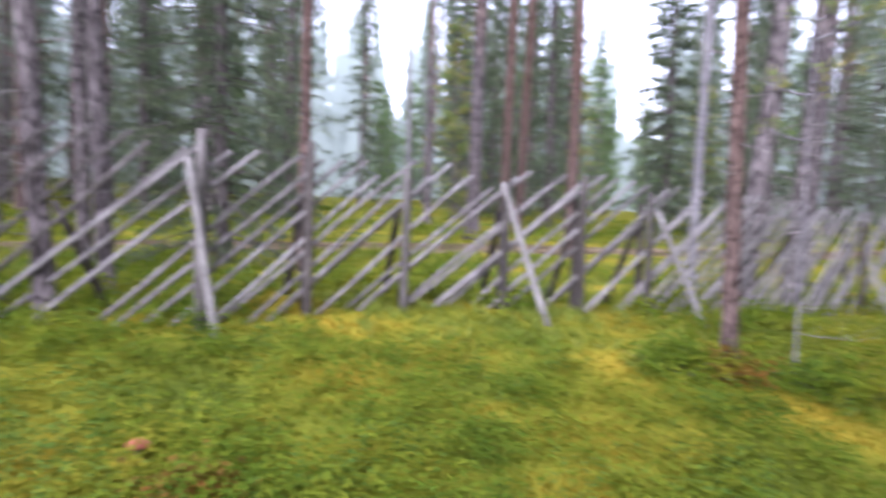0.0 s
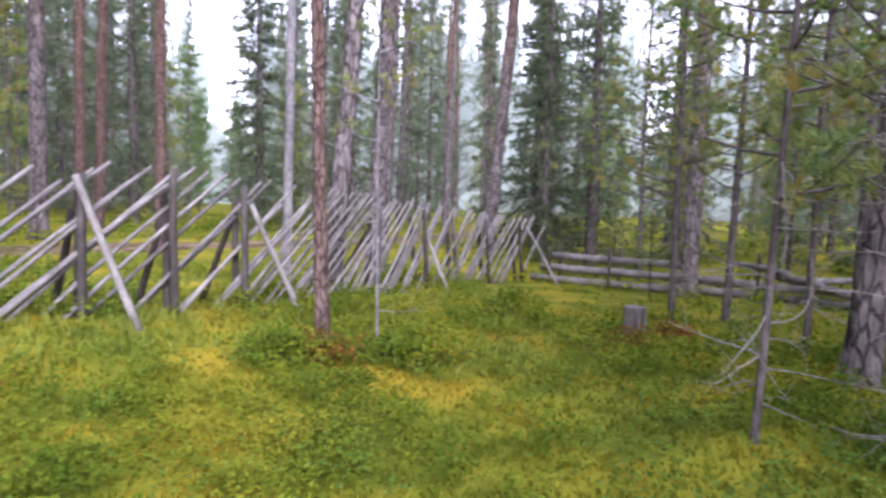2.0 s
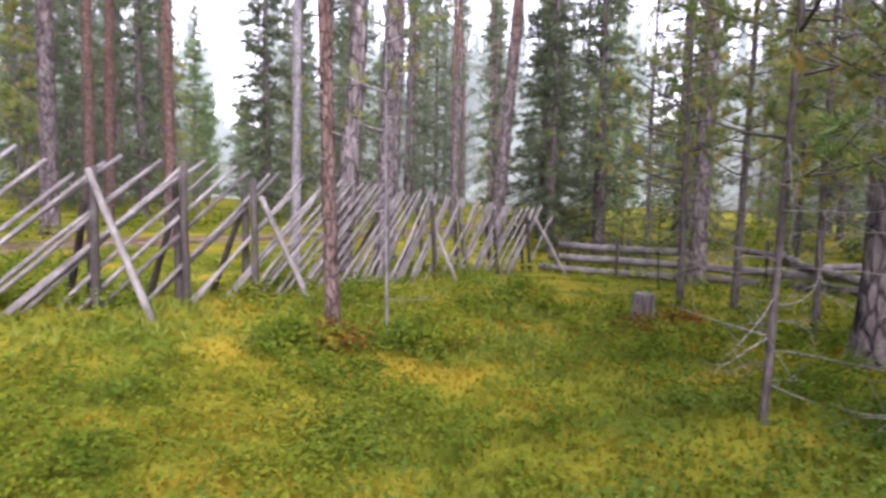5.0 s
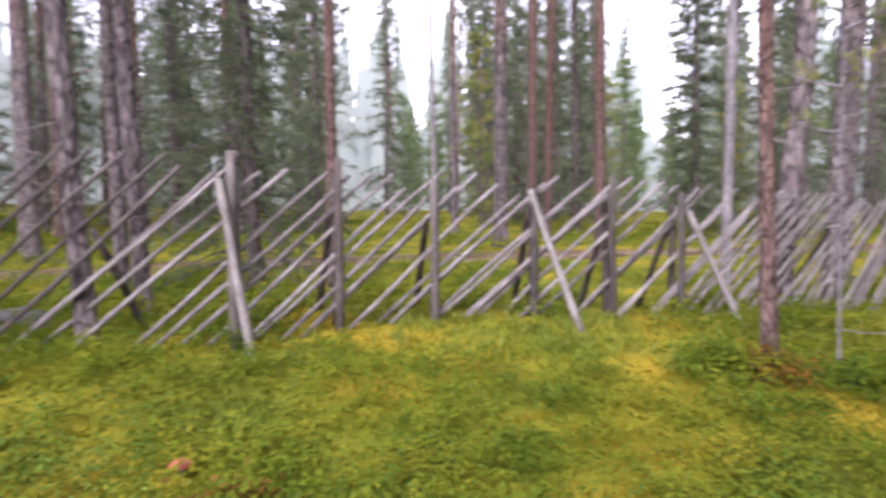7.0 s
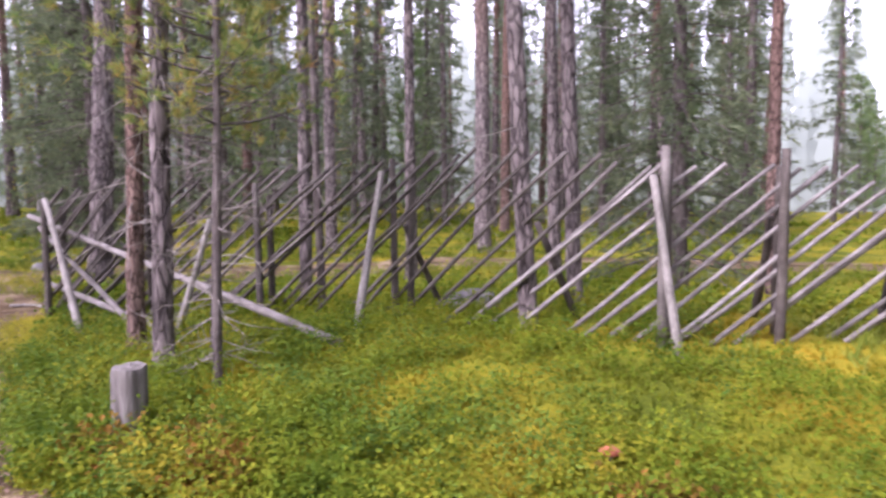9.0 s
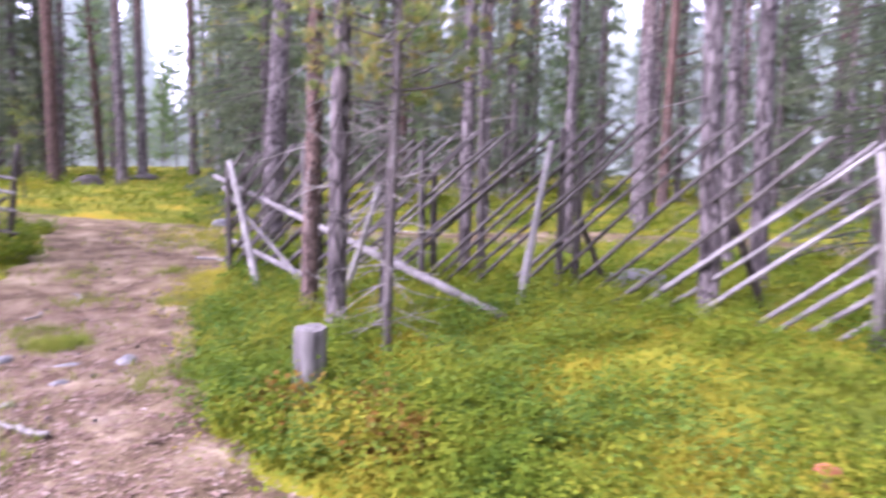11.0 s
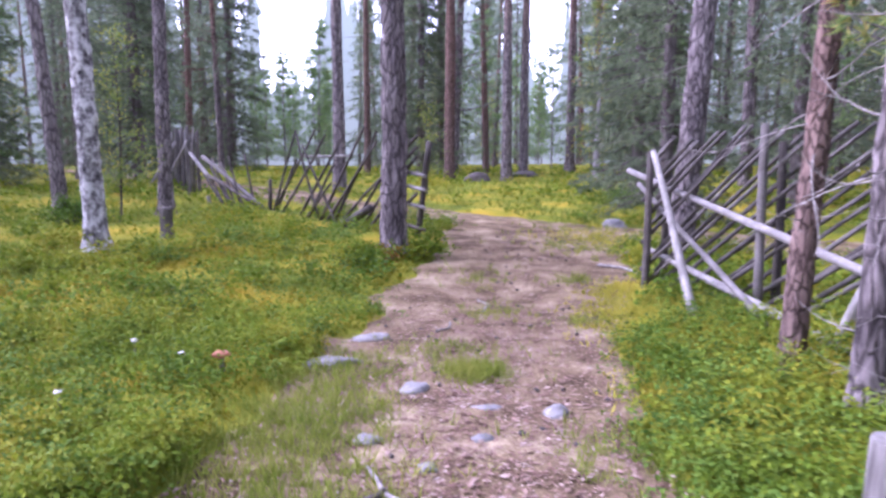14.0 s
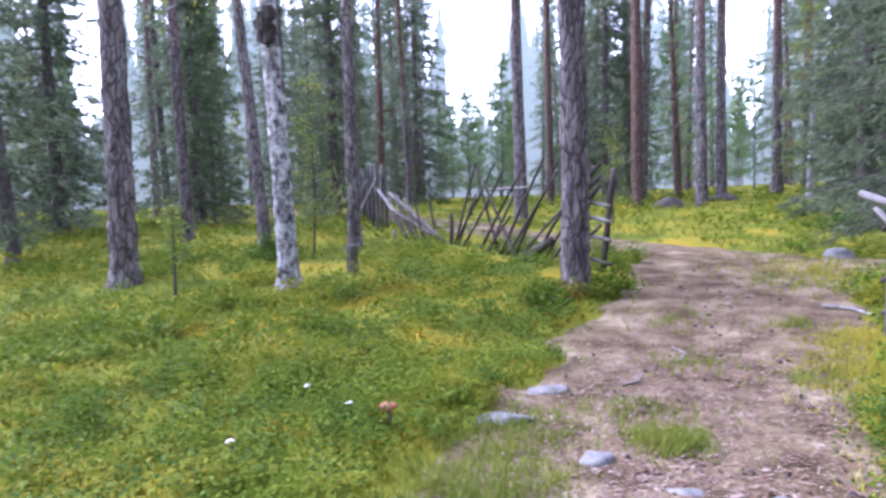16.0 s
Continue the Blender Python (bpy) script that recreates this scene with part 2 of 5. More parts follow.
TWIG = material("dead_twig", [(0.12, 0.11, 0.10), (0.22, 0.20, 0.18), (0.36, 0.34, 0.31)], 20, rough=0.9, bump=0.2, vary=0.2)
OLD_WOOD = material("weathered_wood", [(0.09, 0.083, 0.076), (0.19, 0.177, 0.165), (0.33, 0.315, 0.30)], 5, (1, 1, 1), 0.85, 0.35, 55, 0.25)
# darker copy of the weathered wood, also carries the shade of backlit poles
MID_WOOD = material("backlit_and_dark_grey_wood", [(0.045, 0.04, 0.036), (0.10, 0.09, 0.08), (0.19, 0.175, 0.16)], 5, (1, 1, 1), 0.85, 0.35, 55, 0.25)
DARK_WOOD = material("dark_brown_wood", [(0.03, 0.026, 0.023), (0.07, 0.06, 0.052), (0.135, 0.12, 0.105)], 6, (1, 1, 0.5), 0.85, 0.4, 45, 0.2)
STUMP_WOOD = material("stump_wood", [(0.05, 0.045, 0.04), (0.13, 0.12, 0.11), (0.25, 0.235, 0.22)], 16, (1, 1, 0.10), 0.9, 0.8, 60, 0.1)
PALE_WOOD = material("pale_barked_wood", [(0.11, 0.102, 0.09), (0.21, 0.198, 0.178), (0.32, 0.306, 0.283)], 7, (1, 1, 0.5), 0.8, 0.3, 50, 0.15)
CUT_WOOD = material("cut_wood", [(0.08, 0.073, 0.066), (0.15, 0.14, 0.128), (0.23, 0.217, 0.20)], 9, rough=0.9, bump=0.3, vary=0.1)
PINE_NEEDLE = material("pine_needles", [(0.08, 0.12, 0.075), (0.15, 0.20, 0.125), (0.24, 0.29, 0.17)], 0.9, rough=0.7, bump=0, grain=6, vary=0.35, island=True, through=0.5)
GREEN_NEEDLE = material("fresh_pine_needles", [(0.08, 0.15, 0.06), (0.16, 0.25, 0.09), (0.27, 0.34, 0.13)], 0.9, rough=0.7, bump=0, grain=6, vary=0.35, island=True, through=0.45)
YOUNG_NEEDLE = material("young_pine_needles", [(0.09, 0.17, 0.06), (0.17, 0.27, 0.08), (0.33, 0.33, 0.09), (0.50, 0.28, 0.08)], 2.6, rough=0.7, bump=0, grain=9, vary=0.35, island=True, through=0.45)
SPRUCE_NEEDLE = material("spruce_needles", [(0.07, 0.10, 0.062), (0.14, 0.18, 0.10), (0.23, 0.27, 0.145)], 0.8, rough=0.75, bump=0, grain=7, vary=0.35, island=True, through=0.48)
BIRCH_LEAF = material("birch_leaves", [(0.10, 0.17, 0.04), (0.20, 0.26, 0.06), (0.38, 0.34, 0.08)], 2, rough=0.6, bump=0, grain=9, vary=0.4, island=True, through=0.4)
SHRUB_LEAF = material("bilberry_leaves", [(0.045, 0.09, 0.008), (0.105, 0.17, 0.011), (0.19, 0.23, 0.015), (0.30, 0.25, 0.02)], 0.9, rough=0.65, bump=0, grain=5, vary=0.16, island=True, through=0.35)
COWBERRY_LEAF = material("cowberry_leaves", [(0.035, 0.08, 0.012), (0.085, 0.155, 0.018), (0.165, 0.225, 0.028)], 1.0, rough=0.6, bump=0, grain=5, vary=0.18, island=True, through=0.2)
GRASS_BLADE = material("grass_blades", [(0.11, 0.165, 0.02), (0.20, 0.25, 0.035), (0.33, 0.33, 0.07)], 1.5, rough=0.6, bump=0, grain=5, vary=0.4, island=True, through=0.35)
MOSS = material("moss", [(0.065, 0.09, 0.008), (0.13, 0.15, 0.011), (0.21, 0.20, 0.014), (0.31, 0.225, 0.018)], 1.1, rough=0.95, bump=1.0, grain=45, vary=0.0)
DIRT = material("needle_litter_path", [(0.055, 0.038, 0.02), (0.125, 0.09, 0.05), (0.19, 0.142, 0.082), (0.30, 0.24, 0.155)], 2.6, rough=0.95, bump=1.0, grain=48, vary=0.0)
MOSS_FROND = material("moss_fronds", [(0.065, 0.10, 0.008), (0.165, 0.185, 0.012), (0.35, 0.25, 0.02)], 1.1, rough=0.8, bump=0, grain=5, vary=0.16, island=True, through=0.3)
BRIGHT_MOSS = material("bright_moss", [(0.22, 0.24, 0.03), (0.38, 0.36, 0.04), (0.52, 0.44, 0.06)], 1.5, rough=0.8, bump=0, grain=5, vary=0.35, island=True, through=0.3)
STONE = material("grey_stone", [(0.10, 0.098, 0.098), (0.18, 0.175, 0.17), (0.27, 0.26, 0.25)], 8, rough=0.85, bump=0.5, grain=60, vary=0.15)
LITTER = material("litter_chips", [(0.08, 0.048, 0.034), (0.16, 0.10, 0.072), (0.25, 0.175, 0.135), (0.40, 0.33, 0.28)], 9, rough=0.9, bump=0, grain=30, vary=0.5, island=True)

# ---- ground: one sheet out to the horizon ----
u = np.linspace(-1, 1, 421)
ax = 9.0 * np.sinh(u * 5.0) / np.sinh(5.0) * 60 + u * 10
gx, gy = np.meshgrid(ax - 2.5, ax + 2.5, indexing="ij")
geo = Geo()
k = np.arange(421 * 421).reshape(421, 421)
quads = [k[:-1, :-1], k[1:, :-1], k[1:, 1:], k[:-1, 1:]]
geo.add(np.stack([gx, gy, ground_z(gx, gy)], -1).reshape(-1, 3),
        np.concatenate([np.stack([quads[0], quads[1], quads[2]], -1).reshape(-1, 3), np.stack([quads[0], quads[2], quads[3]], -1).reshape(-1, 3)]))
tagged(new("ground", geo.mesh("ground", MOSS, True)), "yellow-green mossy forest floor with low hummocks", "forest floor", kind="structure")


def path_sheet(name, pts, half, label, seed):
    """A bare path that lies on the ground, its edge sinking under the moss."""
    p = np.array(pts, float)
    d = np.r_[0, np.cumsum(np.hypot(*np.diff(p, axis=0).T))]
    s = np.arange(0, d[-1], 0.12)
    cx, cy = np.interp(s, d, p[:, 0]), np.interp(s, d, p[:, 1])
    ker = np.ones(9) / 9
    cx[4:-4], cy[4:-4] = np.convolve(cx, ker, "valid"), np.convolve(cy, ker, "valid")
    tx, ty = np.gradient(cx), np.gradient(cy)
    ln = np.hypot(tx, ty)
    v = np.arange(-half, half + 0.01, 0.12)
    x, y = cx[:, None] - (ty / ln)[:, None] * v, cy[:, None] + (tx / ln)[:, None] * v
    m = path_mask(x, y)
    z = land(x, y) - 0.07 + 0.08 * np.clip(m * 1.6, 0, 1) + 0.02 * (vnoise(x * 4, y * 4, seed) - 0.5) + 0.012 * (vnoise(x * 13, y * 13, seed + 1) - 0.5)
    g = Geo()
    q = np.arange(x.size).reshape(x.shape)
    a, b, c, e = q[:-1, :-1], q[1:, :-1], q[1:, 1:], q[:-1, 1:]
    g.add(np.stack([x, y, z], -1).reshape(-1, 3), np.concatenate([np.stack([a, b, c], -1).reshape(-1, 3), np.stack([a, c, e], -1).reshape(-1, 3)]))
    tagged(new(name, g.mesh(name, DIRT, True)), label, "path", kind="structure")


path_sheet("path", PATH_NEAR, 2.0, "bare trodden path of reddish needle litter and earth", 21)
path_sheet("path_behind", PATH_FAR, 1.5, "bare trodden path running behind the pole fence", 31)


# ---- the pole fence ----
FENCE_LINE = np.array([(-7.85, 4.1), (-6.6, 4.4), (-5.4, 5.05), (-3.95, 5.6), (-2.33, 5.3), (-1.25, 5.38), (-0.5, 5.85), (0.35, 6.2), (1.33, 6.46), (2.14, 6.63), (2.95, 6.9),
                       (5.24, 7.8), (6.8, 8.7), (8.0, 9.3), (9.2, 9.7), (10.45, 10.0)])
FENCE_D = np.r_[0, np.cumsum(np.hypot(*np.diff(FENCE_LINE, axis=0).T))]


def along(s):
    """Place and direction on the fence line s metres from the gap; it runs on straight past its ends."""
    q = min(max(s, 0.31), FENCE_D[-1] - 0.31)
    a = np.interp([q - 0.3, s, q + 0.3], FENCE_D, FENCE_LINE[:, 0])
    b = np.interp([q - 0.3, s, q + 0.3], FENCE_D, FENCE_LINE[:, 1])
    d = np.array([a[2] - a[0], b[2] - b[0]])
    d /= np.linalg.norm(d)
    p = np.array([a[1], b[1]])
    p = p + d * (min(0, s) + max(0, s - FENCE_D[-1]))
    return p, d


def stick(p, q, r0, r1, seed, sides=7, bend=0.012, seg=6, rough=0.06):
    """A pole from p to q, slightly crooked, with uneven sides."""
    r = rng(seed)
    p, q = np.array(p, float), np.array(q, float)
    t = np.linspace(0, 1, seg)
    pts = p + (q - p) * t[:, None]
    ln = np.linalg.norm(q - p)
    pts += (np.sin(np.pi * t)[:, None] * r.normal(size=3) + 0.5 * np.sin(2 * np.pi * t)[:, None] * r.normal(size=3)) * bend * ln * 0.6
    g = Geo()
    g.tube(pts, r0 + (r1 - r0) * t, sides, rough, seed)
    return g


fence = thing("pole_fence", 0, 0, 0, "weathered grey roundpole fence of slanting poles between posts", "fence")
r = rng(11)
total = FENCE_D[-1]
# where each pole's tip stands along the fence, from the gap on, and how high
TIPS = [0.12, 0.26, 0.39, 0.54, 0.67, 0.83, 0.96, 1.12, 1.26, 1.4, 1.6, 1.71, 1.87, 2.05, 2.24, 2.38, 2.48, 2.67, 2.84, 3.05, 3.24, 3.26, 3.43, 3.59, 3.87, 4.04, 4.19, 4.44, 4.7, 4.87, 5.03, 5.24, 5.48, 5.72, 5.91,
        6.18, 6.43, 6.61, 6.83, 6.95, 7.17, 7.44, 7.79, 7.98, 8.17, 8.38, 8.51, 8.68, 8.89, 8.98, 9.23, 9.39, 9.66, 9.87, 10.07, 10.16, 10.45, 10.54, 10.68, 10.86, 11.06, 11.23, 11.48, 11.7, 11.94, 12.02, 12.33,
        12.42, 12.7, 12.95, 13.22, 13.51, 13.81, 14.03, 14.24, 14.58, 14.84, 15.09, 15.31, 15.66, 16.0, 16.32, 16.57, 16.81, 17.16, 17.41, 17.69, 17.91, 18.25, 18.5, 18.8, 19.02, 19.36, 19.67, 19.85, 20.02, 20.23, 20.52]
TIPS += [round(12.8 + 0.31 * k + 0.05 * r.normal(), 3) for k in range(25)]
SHORT = {7.17: 1.4, 8.51: 1.22, 8.68: 1.15, 8.98: 1.25, 9.39: 1.24, 9.66: 1.18, 10.16: 1.2, 10.54: 1.25, 12.02: 1.16, 12.42: 1.1, 20.52: 1.25}
for n, tip_s in enumerate(TIPS):
    rise = SHORT.get(tip_s, float(np.interp(tip_s, [0, 4.5, 5.7, 6.6, 8.5, 9.5, 12.5, 13, 21], [1.5, 1.64, 1.57, 1.43, 1.35, 1.37, 1.42, 1.42, 1.40])) + 0.03 * r.normal())
    slope = radians(float(np.interp(tip_s, [0, 7, 11, 14, 18, 20.7], [40, 38.5, 40, 42, 46, 50])) + 0.7 * r.normal())
    run = rise / math.tan(slope)
    s = tip_s - run
    foot, d = along(s)
    tip, _ = along(tip_s)
    side = (0.045 if n % 2 else -0.045) + 0.012 * r.normal()
    nrm = np.array([d[1], -d[0]])
    a = np.array([*(foot + nrm * side), gz(*foot) + 0.0])
    b = np.array([*(tip + nrm * side), gz(*tip) + rise])
    if s < 0.0:
        a = a + (b - a) * min(0.9, (-s - 0.12 * r.random()) / run)
    # poles near the gap take the darker wood: backlit shade put into colour
    part("pole", stick(a, b, 0.020 + 0.005 * r.random(), 0.016 + 0.004 * r.random(), n), MID_WOOD if s < 4.2 + r.random() else OLD_WOOD if s < 8.5 + 3 * r.random() else PALE_WOOD, fence, smooth=True)
POST_TOPS = [1.42, 1.55, 1.45, 1.62, 1.35, 1.55, 1.48, 1.32, 1.25, 1.4, 1.3, 1.3, 1.3, 1.35, 1.3, 1.32]
for i, (x, y) in enumerate(FENCE_LINE):
    _, d = along(FENCE_D[i])
    nrm = np.array([d[1], -d[0]])
    for sgn, top in ((0.10, POST_TOPS[i]), (-0.10, POST_TOPS[i] - 0.12)):
        if i == 4:
            continue
        px_, py_ = np.array([x, y]) + nrm * sgn + d * (0.0 if sgn > 0 else 0.05)
        z = gz(px_, py_)
        part("post", stick((px_, py_, z - 0.15), (px_ + 0.02 * r.normal() - (0.3 * d[0] if i > 11 else 0), py_ + 0.02 * r.normal() - (0.3 * d[1] if i > 11 else 0), z + top), 0.042, 0.034, 200 + i * 2 + (sgn > 0), bend=0.006), MID_WOOD if sgn > 0 and i % 3 else DARK_WOOD, fence, smooth=True)
    if 3 <= i <= 12:
        bx, by = np.array([x, y]) - nrm * 0.75 + d * 0.1
        part("strut", stick((bx, by, gz(bx, by) - 0.03), (x - nrm[0] * 0.1, y - nrm[1] * 0.1, gz(x, y) + 0.95), 0.038, 0.03, 260 + i), DARK_WOOD, fence, "dark leaning strut", smooth=True)


def brace(top_xy, top_h, foot_xy, seed, r0=0.036):
    z = gz(*foot_xy)
    part("brace", stick((*foot_xy, z - 0.03), (*top_xy, gz(*top_xy) + top_h), r0, 0.03, seed, bend=0.005), PALE_WOOD, fence, "pale leaning brace pole", smooth=True)


brace((-1.28, 5.22), 1.32, (-0.99, 4.93), 301)
brace((1.3, 6.3), 1.22, (1.69, 5.84), 302)
brace((3.02, 6.75), 1.12, (3.4, 6.3), 303)
brace((6.75, 8.5), 0.85, (6.85, 8.04), 304)
brace((10.4, 9.8), 1.2, (10.6, 9.0), 305)
brace((-4.1, 5.5), 1.5, (-3.85, 4.77), 306, 0.046)
brace((-5.15, 4.2), 1.14, (-5.48, 4.0), 308)
brace((-7.72, 3.97), 1.4, (-6.47, 3.65), 307, 0.042)
for a, b, ra, seed in (((-8.5, 4.16, 1.34), (-3.64, 4.32, 0.25), 0.045, 311), ((-8.15, 4.2, 0.52), (-5.4, 4.05, 0.16), 0.045, 312), ((-8.35, 4.2, 1.2), (-6.05, 4.0, 0.15), 0.036, 313)):
    part("fallen_rail", stick(a, b, ra * 0.7, ra * 0.9, seed, bend=0.006), OLD_WOOD, fence, "pale rail slid down against the poles", smooth=True)

# the broken stretch on the other side of the gap
broken = thing("broken_pole_fence", 0, 0, 0, "half-collapsed dark pole fence beside the path gap", "fence")


def bz_(x, y, h):
    return (x, y, gz(x, y) + h)


B_LINE = np.array([(-11.5, 2.4), (-13.2, 1.5), (-14.1, 1.0), (-15.4, 0.25), (-16.1, -0.5), (-17.8, -1.3), (-21.0, -2.0), (-26.0, -3.4)])
B_D = np.r_[0, np.cumsum(np.hypot(*np.diff(B_LINE, axis=0).T))]


def b_at(s, h, off=0.0):
    """A place s metres along the broken fence, h above the ground, off metres towards the walker."""
    q = B_LINE[0] + (B_LINE[0] - B_LINE[1]) / np.linalg.norm(B_LINE[0] - B_LINE[1]) * max(0, -s)
    x, y = (q if s < 0 else (np.interp(s, B_D, B_LINE[:, 0]), np.interp(s, B_D, B_LINE[:, 1])))
    return bz_(x + 0.47 * off, y - 0.88 * off, h)


def b_part(name, s0, h0, s1, h1, r0, r1, seed, mat, off=0.0, label="", off1=None):
    part(name, stick(b_at(s0, h0, off), b_at(s1, h1, off if off1 is None else off1), r0, r1, seed, bend=0.008), mat, broken, label, smooth=True)


# poles still standing, leaning one way and crossed by a few that lean the other way
for i, (s0, s1, hh) in enumerate(((2.17, 0.9, 0.9), (2.57, 1.22, 1.65), (2.3, 1.05, 1.59), (2.39, 0.89, 1.42), (3.42, 2.02, 1.5), (3.9, 2.36, 1.49), (4.34, 2.86, 1.6), (4.17, 3.3, 1.58), (2.75, 3.48, 1.49), (2.0, 3.1, 1.32),
                                  (4.27, 3.51, 1.0), (2.98, 2.09, 1.05), (1.97, 1.39, 0.35), (3.05, 2.2, 0.7), (1.5, 0.3, 1.2), (1.2, 0.1, 1.0), (1.75, 0.45, 1.35))):
    b_part("pole", s0, -0.04, s1, hh, 0.030, 0.020, 400 + i, MID_WOOD if i == 7 else DARK_WOOD, 0.06 if i % 2 else -0.06)
b_part("rail", 3.46, 1.09, 1.92, 1.2, 0.025, 0.022, 420, PALE_WOOD, -0.2, "pale thin rail behind the poles")
b_part("stub", 4.32, -0.05, 4.28, 0.61, 0.045, 0.038, 421, DARK_WOOD, 0.05)
b_part("fallen_log", 1.72, 0.06, 1.0, 0.38, 0.085, 0.06, 422, DARK_WOOD, 0.1, "short dark log lying at the foot")
b_part("fallen_log", 1.75, 0.05, 1.35, 0.1, 0.1, 0.085, 423, DARK_WOOD, 0.12)
# the stretch that has sunk to the ground
for i, (s0, s1, hh) in enumerate(((4.87, 5.13, 1.08), (5.1, 5.42, 1.03), (5.47, 6.59, 0.95), (5.31, 6.32, 0.74), (5.14, 5.9, 0.69), (5.64, 7.0, 0.75), (5.4, 6.1, 0.85), (5.6, 6.4, 0.6), (5.7, 6.75, 0.88))):
    b_part("pole", s0, -0.03, s1, hh, 0.028, 0.020, 430 + i, DARK_WOOD, 0.08 if i % 2 else -0.05)
b_part("fallen_rail", 4.39, 0.0, 6.7, 1.01, 0.05, 0.042, 445, MID_WOOD, 0.12, "grey rail sunk down across the poles")
b_part("fallen_rail", 4.6, 0.08, 6.3, 0.62, 0.04, 0.034, 446, DARK_WOOD, 0.16)
b_part("fallen_rail", 6.2, 0.5, 7.7, 0.98, 0.045, 0.04, 447, OLD_WOOD, 0.12, "pale end of a sunk rail")
b_part("stub", 6.13, -0.1, 6.22, 0.16, 0.05, 0.045, 448, PALE_WOOD, 0.2)
# the run beyond it still stands
for i in range(24):
    s0 = 8.0 + 0.24 * i
    b_part("pole", s0 + 0.75 + 0.1 * r.normal(), -0.02, s0 + 0.1 * r.normal(), 1.45 + 0.12 * r.normal(), 0.032, 0.024, 470 + i, OLD_WOOD if i % 3 else MID_WOOD, 0.05 if i % 2 else -0.05)
for i, s0 in enumerate((8.1, 9.4, 10.7, 12.2)):
    b_part("post", s0, -0.1, s0 + 0.02, 1.6, 0.05, 0.042, 500 + i, MID_WOOD, 0.12)
    b_part("post", s0, -0.1, s0 + 0.05, 1.5, 0.045, 0.04, 510 + i, DARK_WOOD, -0.12)
for s0, seed in ((8.0, 560), (10.9, 561)):
    b_part("brace", s0 + 0.3, -0.03, s0 - 0.2, 1.25, 0.045, 0.035, seed, PALE_WOOD, 0.85, "pale leaning brace pole", 0.15)
# the end at the gap: two posts with pole ends laid between them like rungs
b_part("post", 0.1, -0.1, -0.19, 1.45, 0.05, 0.042, 520, DARK_WOOD, -0.1)
b_part("post", 0.25, -0.1, 0.19, 1.51, 0.055, 0.05, 521, PALE_WOOD, 0.1)
for i, hh in enumerate((0.17, 0.5, 0.76, 0.97)):
    b_part("rung", 0.5, hh + 0.04, -0.14, hh - 0.03, 0.034, 0.028, 540 + i, OLD_WOOD if i else DARK_WOOD, 0.05, "", -0.06)
for i, hh in enumerate((0.62, 1.16, 1.3, 1.46)):
    b_part("pole_end", 0.7, hh - 0.45, -0.02, hh + 0.06, 0.032, 0.026, 546 + i, DARK_WOOD, 0.0)

# the low fence of stacked logs
logs = thing("log_fence", 11.2, 8.4, 0, "low grey fence of stacked weathered logs", "fence")


def log(p, q, r0, r1, seed):
    o = np.array([11.2, 8.4, 0])
    part("log", stick(np.array(p) - o, np.array(q) - o, r0, r1, seed, sides=9, bend=0.006), OLD_WOOD, logs, smooth=True)


for i, (ha, hb) in enumerate(((0.12, 0.10), (0.36, 0.33), (0.62, 0.58))):
    log((11.0 + 0.1 * i, 10.15 - 0.2 * i, gz(11.2, 9.9) + ha), (11.72 - 0.03 * i, 6.7 + 0.1 * i, gz(11.7, 7) + hb), 0.085, 0.075, 600 + i)
for i, (ha, hb) in enumerate(((0.1, 0.1), (0.3, 0.26))):
    log((11.66 + 0.1 * i, 7.15, gz(11.7, 7) + ha), (11.1, 3.6 + 0.2 * i, gz(11.1, 4) + hb), 0.08, 0.07, 610 + i)
for i in range(7):
    yy = 3.3 + 0.25 * i
    log((10.7 + 0.3 * r.random(), yy, gz(11, yy) + 0.12 + 0.08 * i), (11.9, yy + 1.1 + 0.5 * r.normal(), gz(11.9, yy + 1) + 0.22 + 0.06 * i), 0.06, 0.05, 620 + i)
for yy in (9.7, 8.3, 7.0, 5.2):
    xx = 11.2 + (10 - yy) * 0.16 if yy > 6.8 else 11.35
    for dx in (-0.16, 0.16):
        part("stake", stick((xx + dx - 11.2, yy - 8.4, gz(xx, yy) - 0.1), (xx + dx * 1.2 - 11.2, yy - 8.4, gz(xx, yy) + 0.82), 0.035, 0.03, 640 + int(yy * 10) + (dx > 0)), DARK_WOOD, logs, smooth=True)


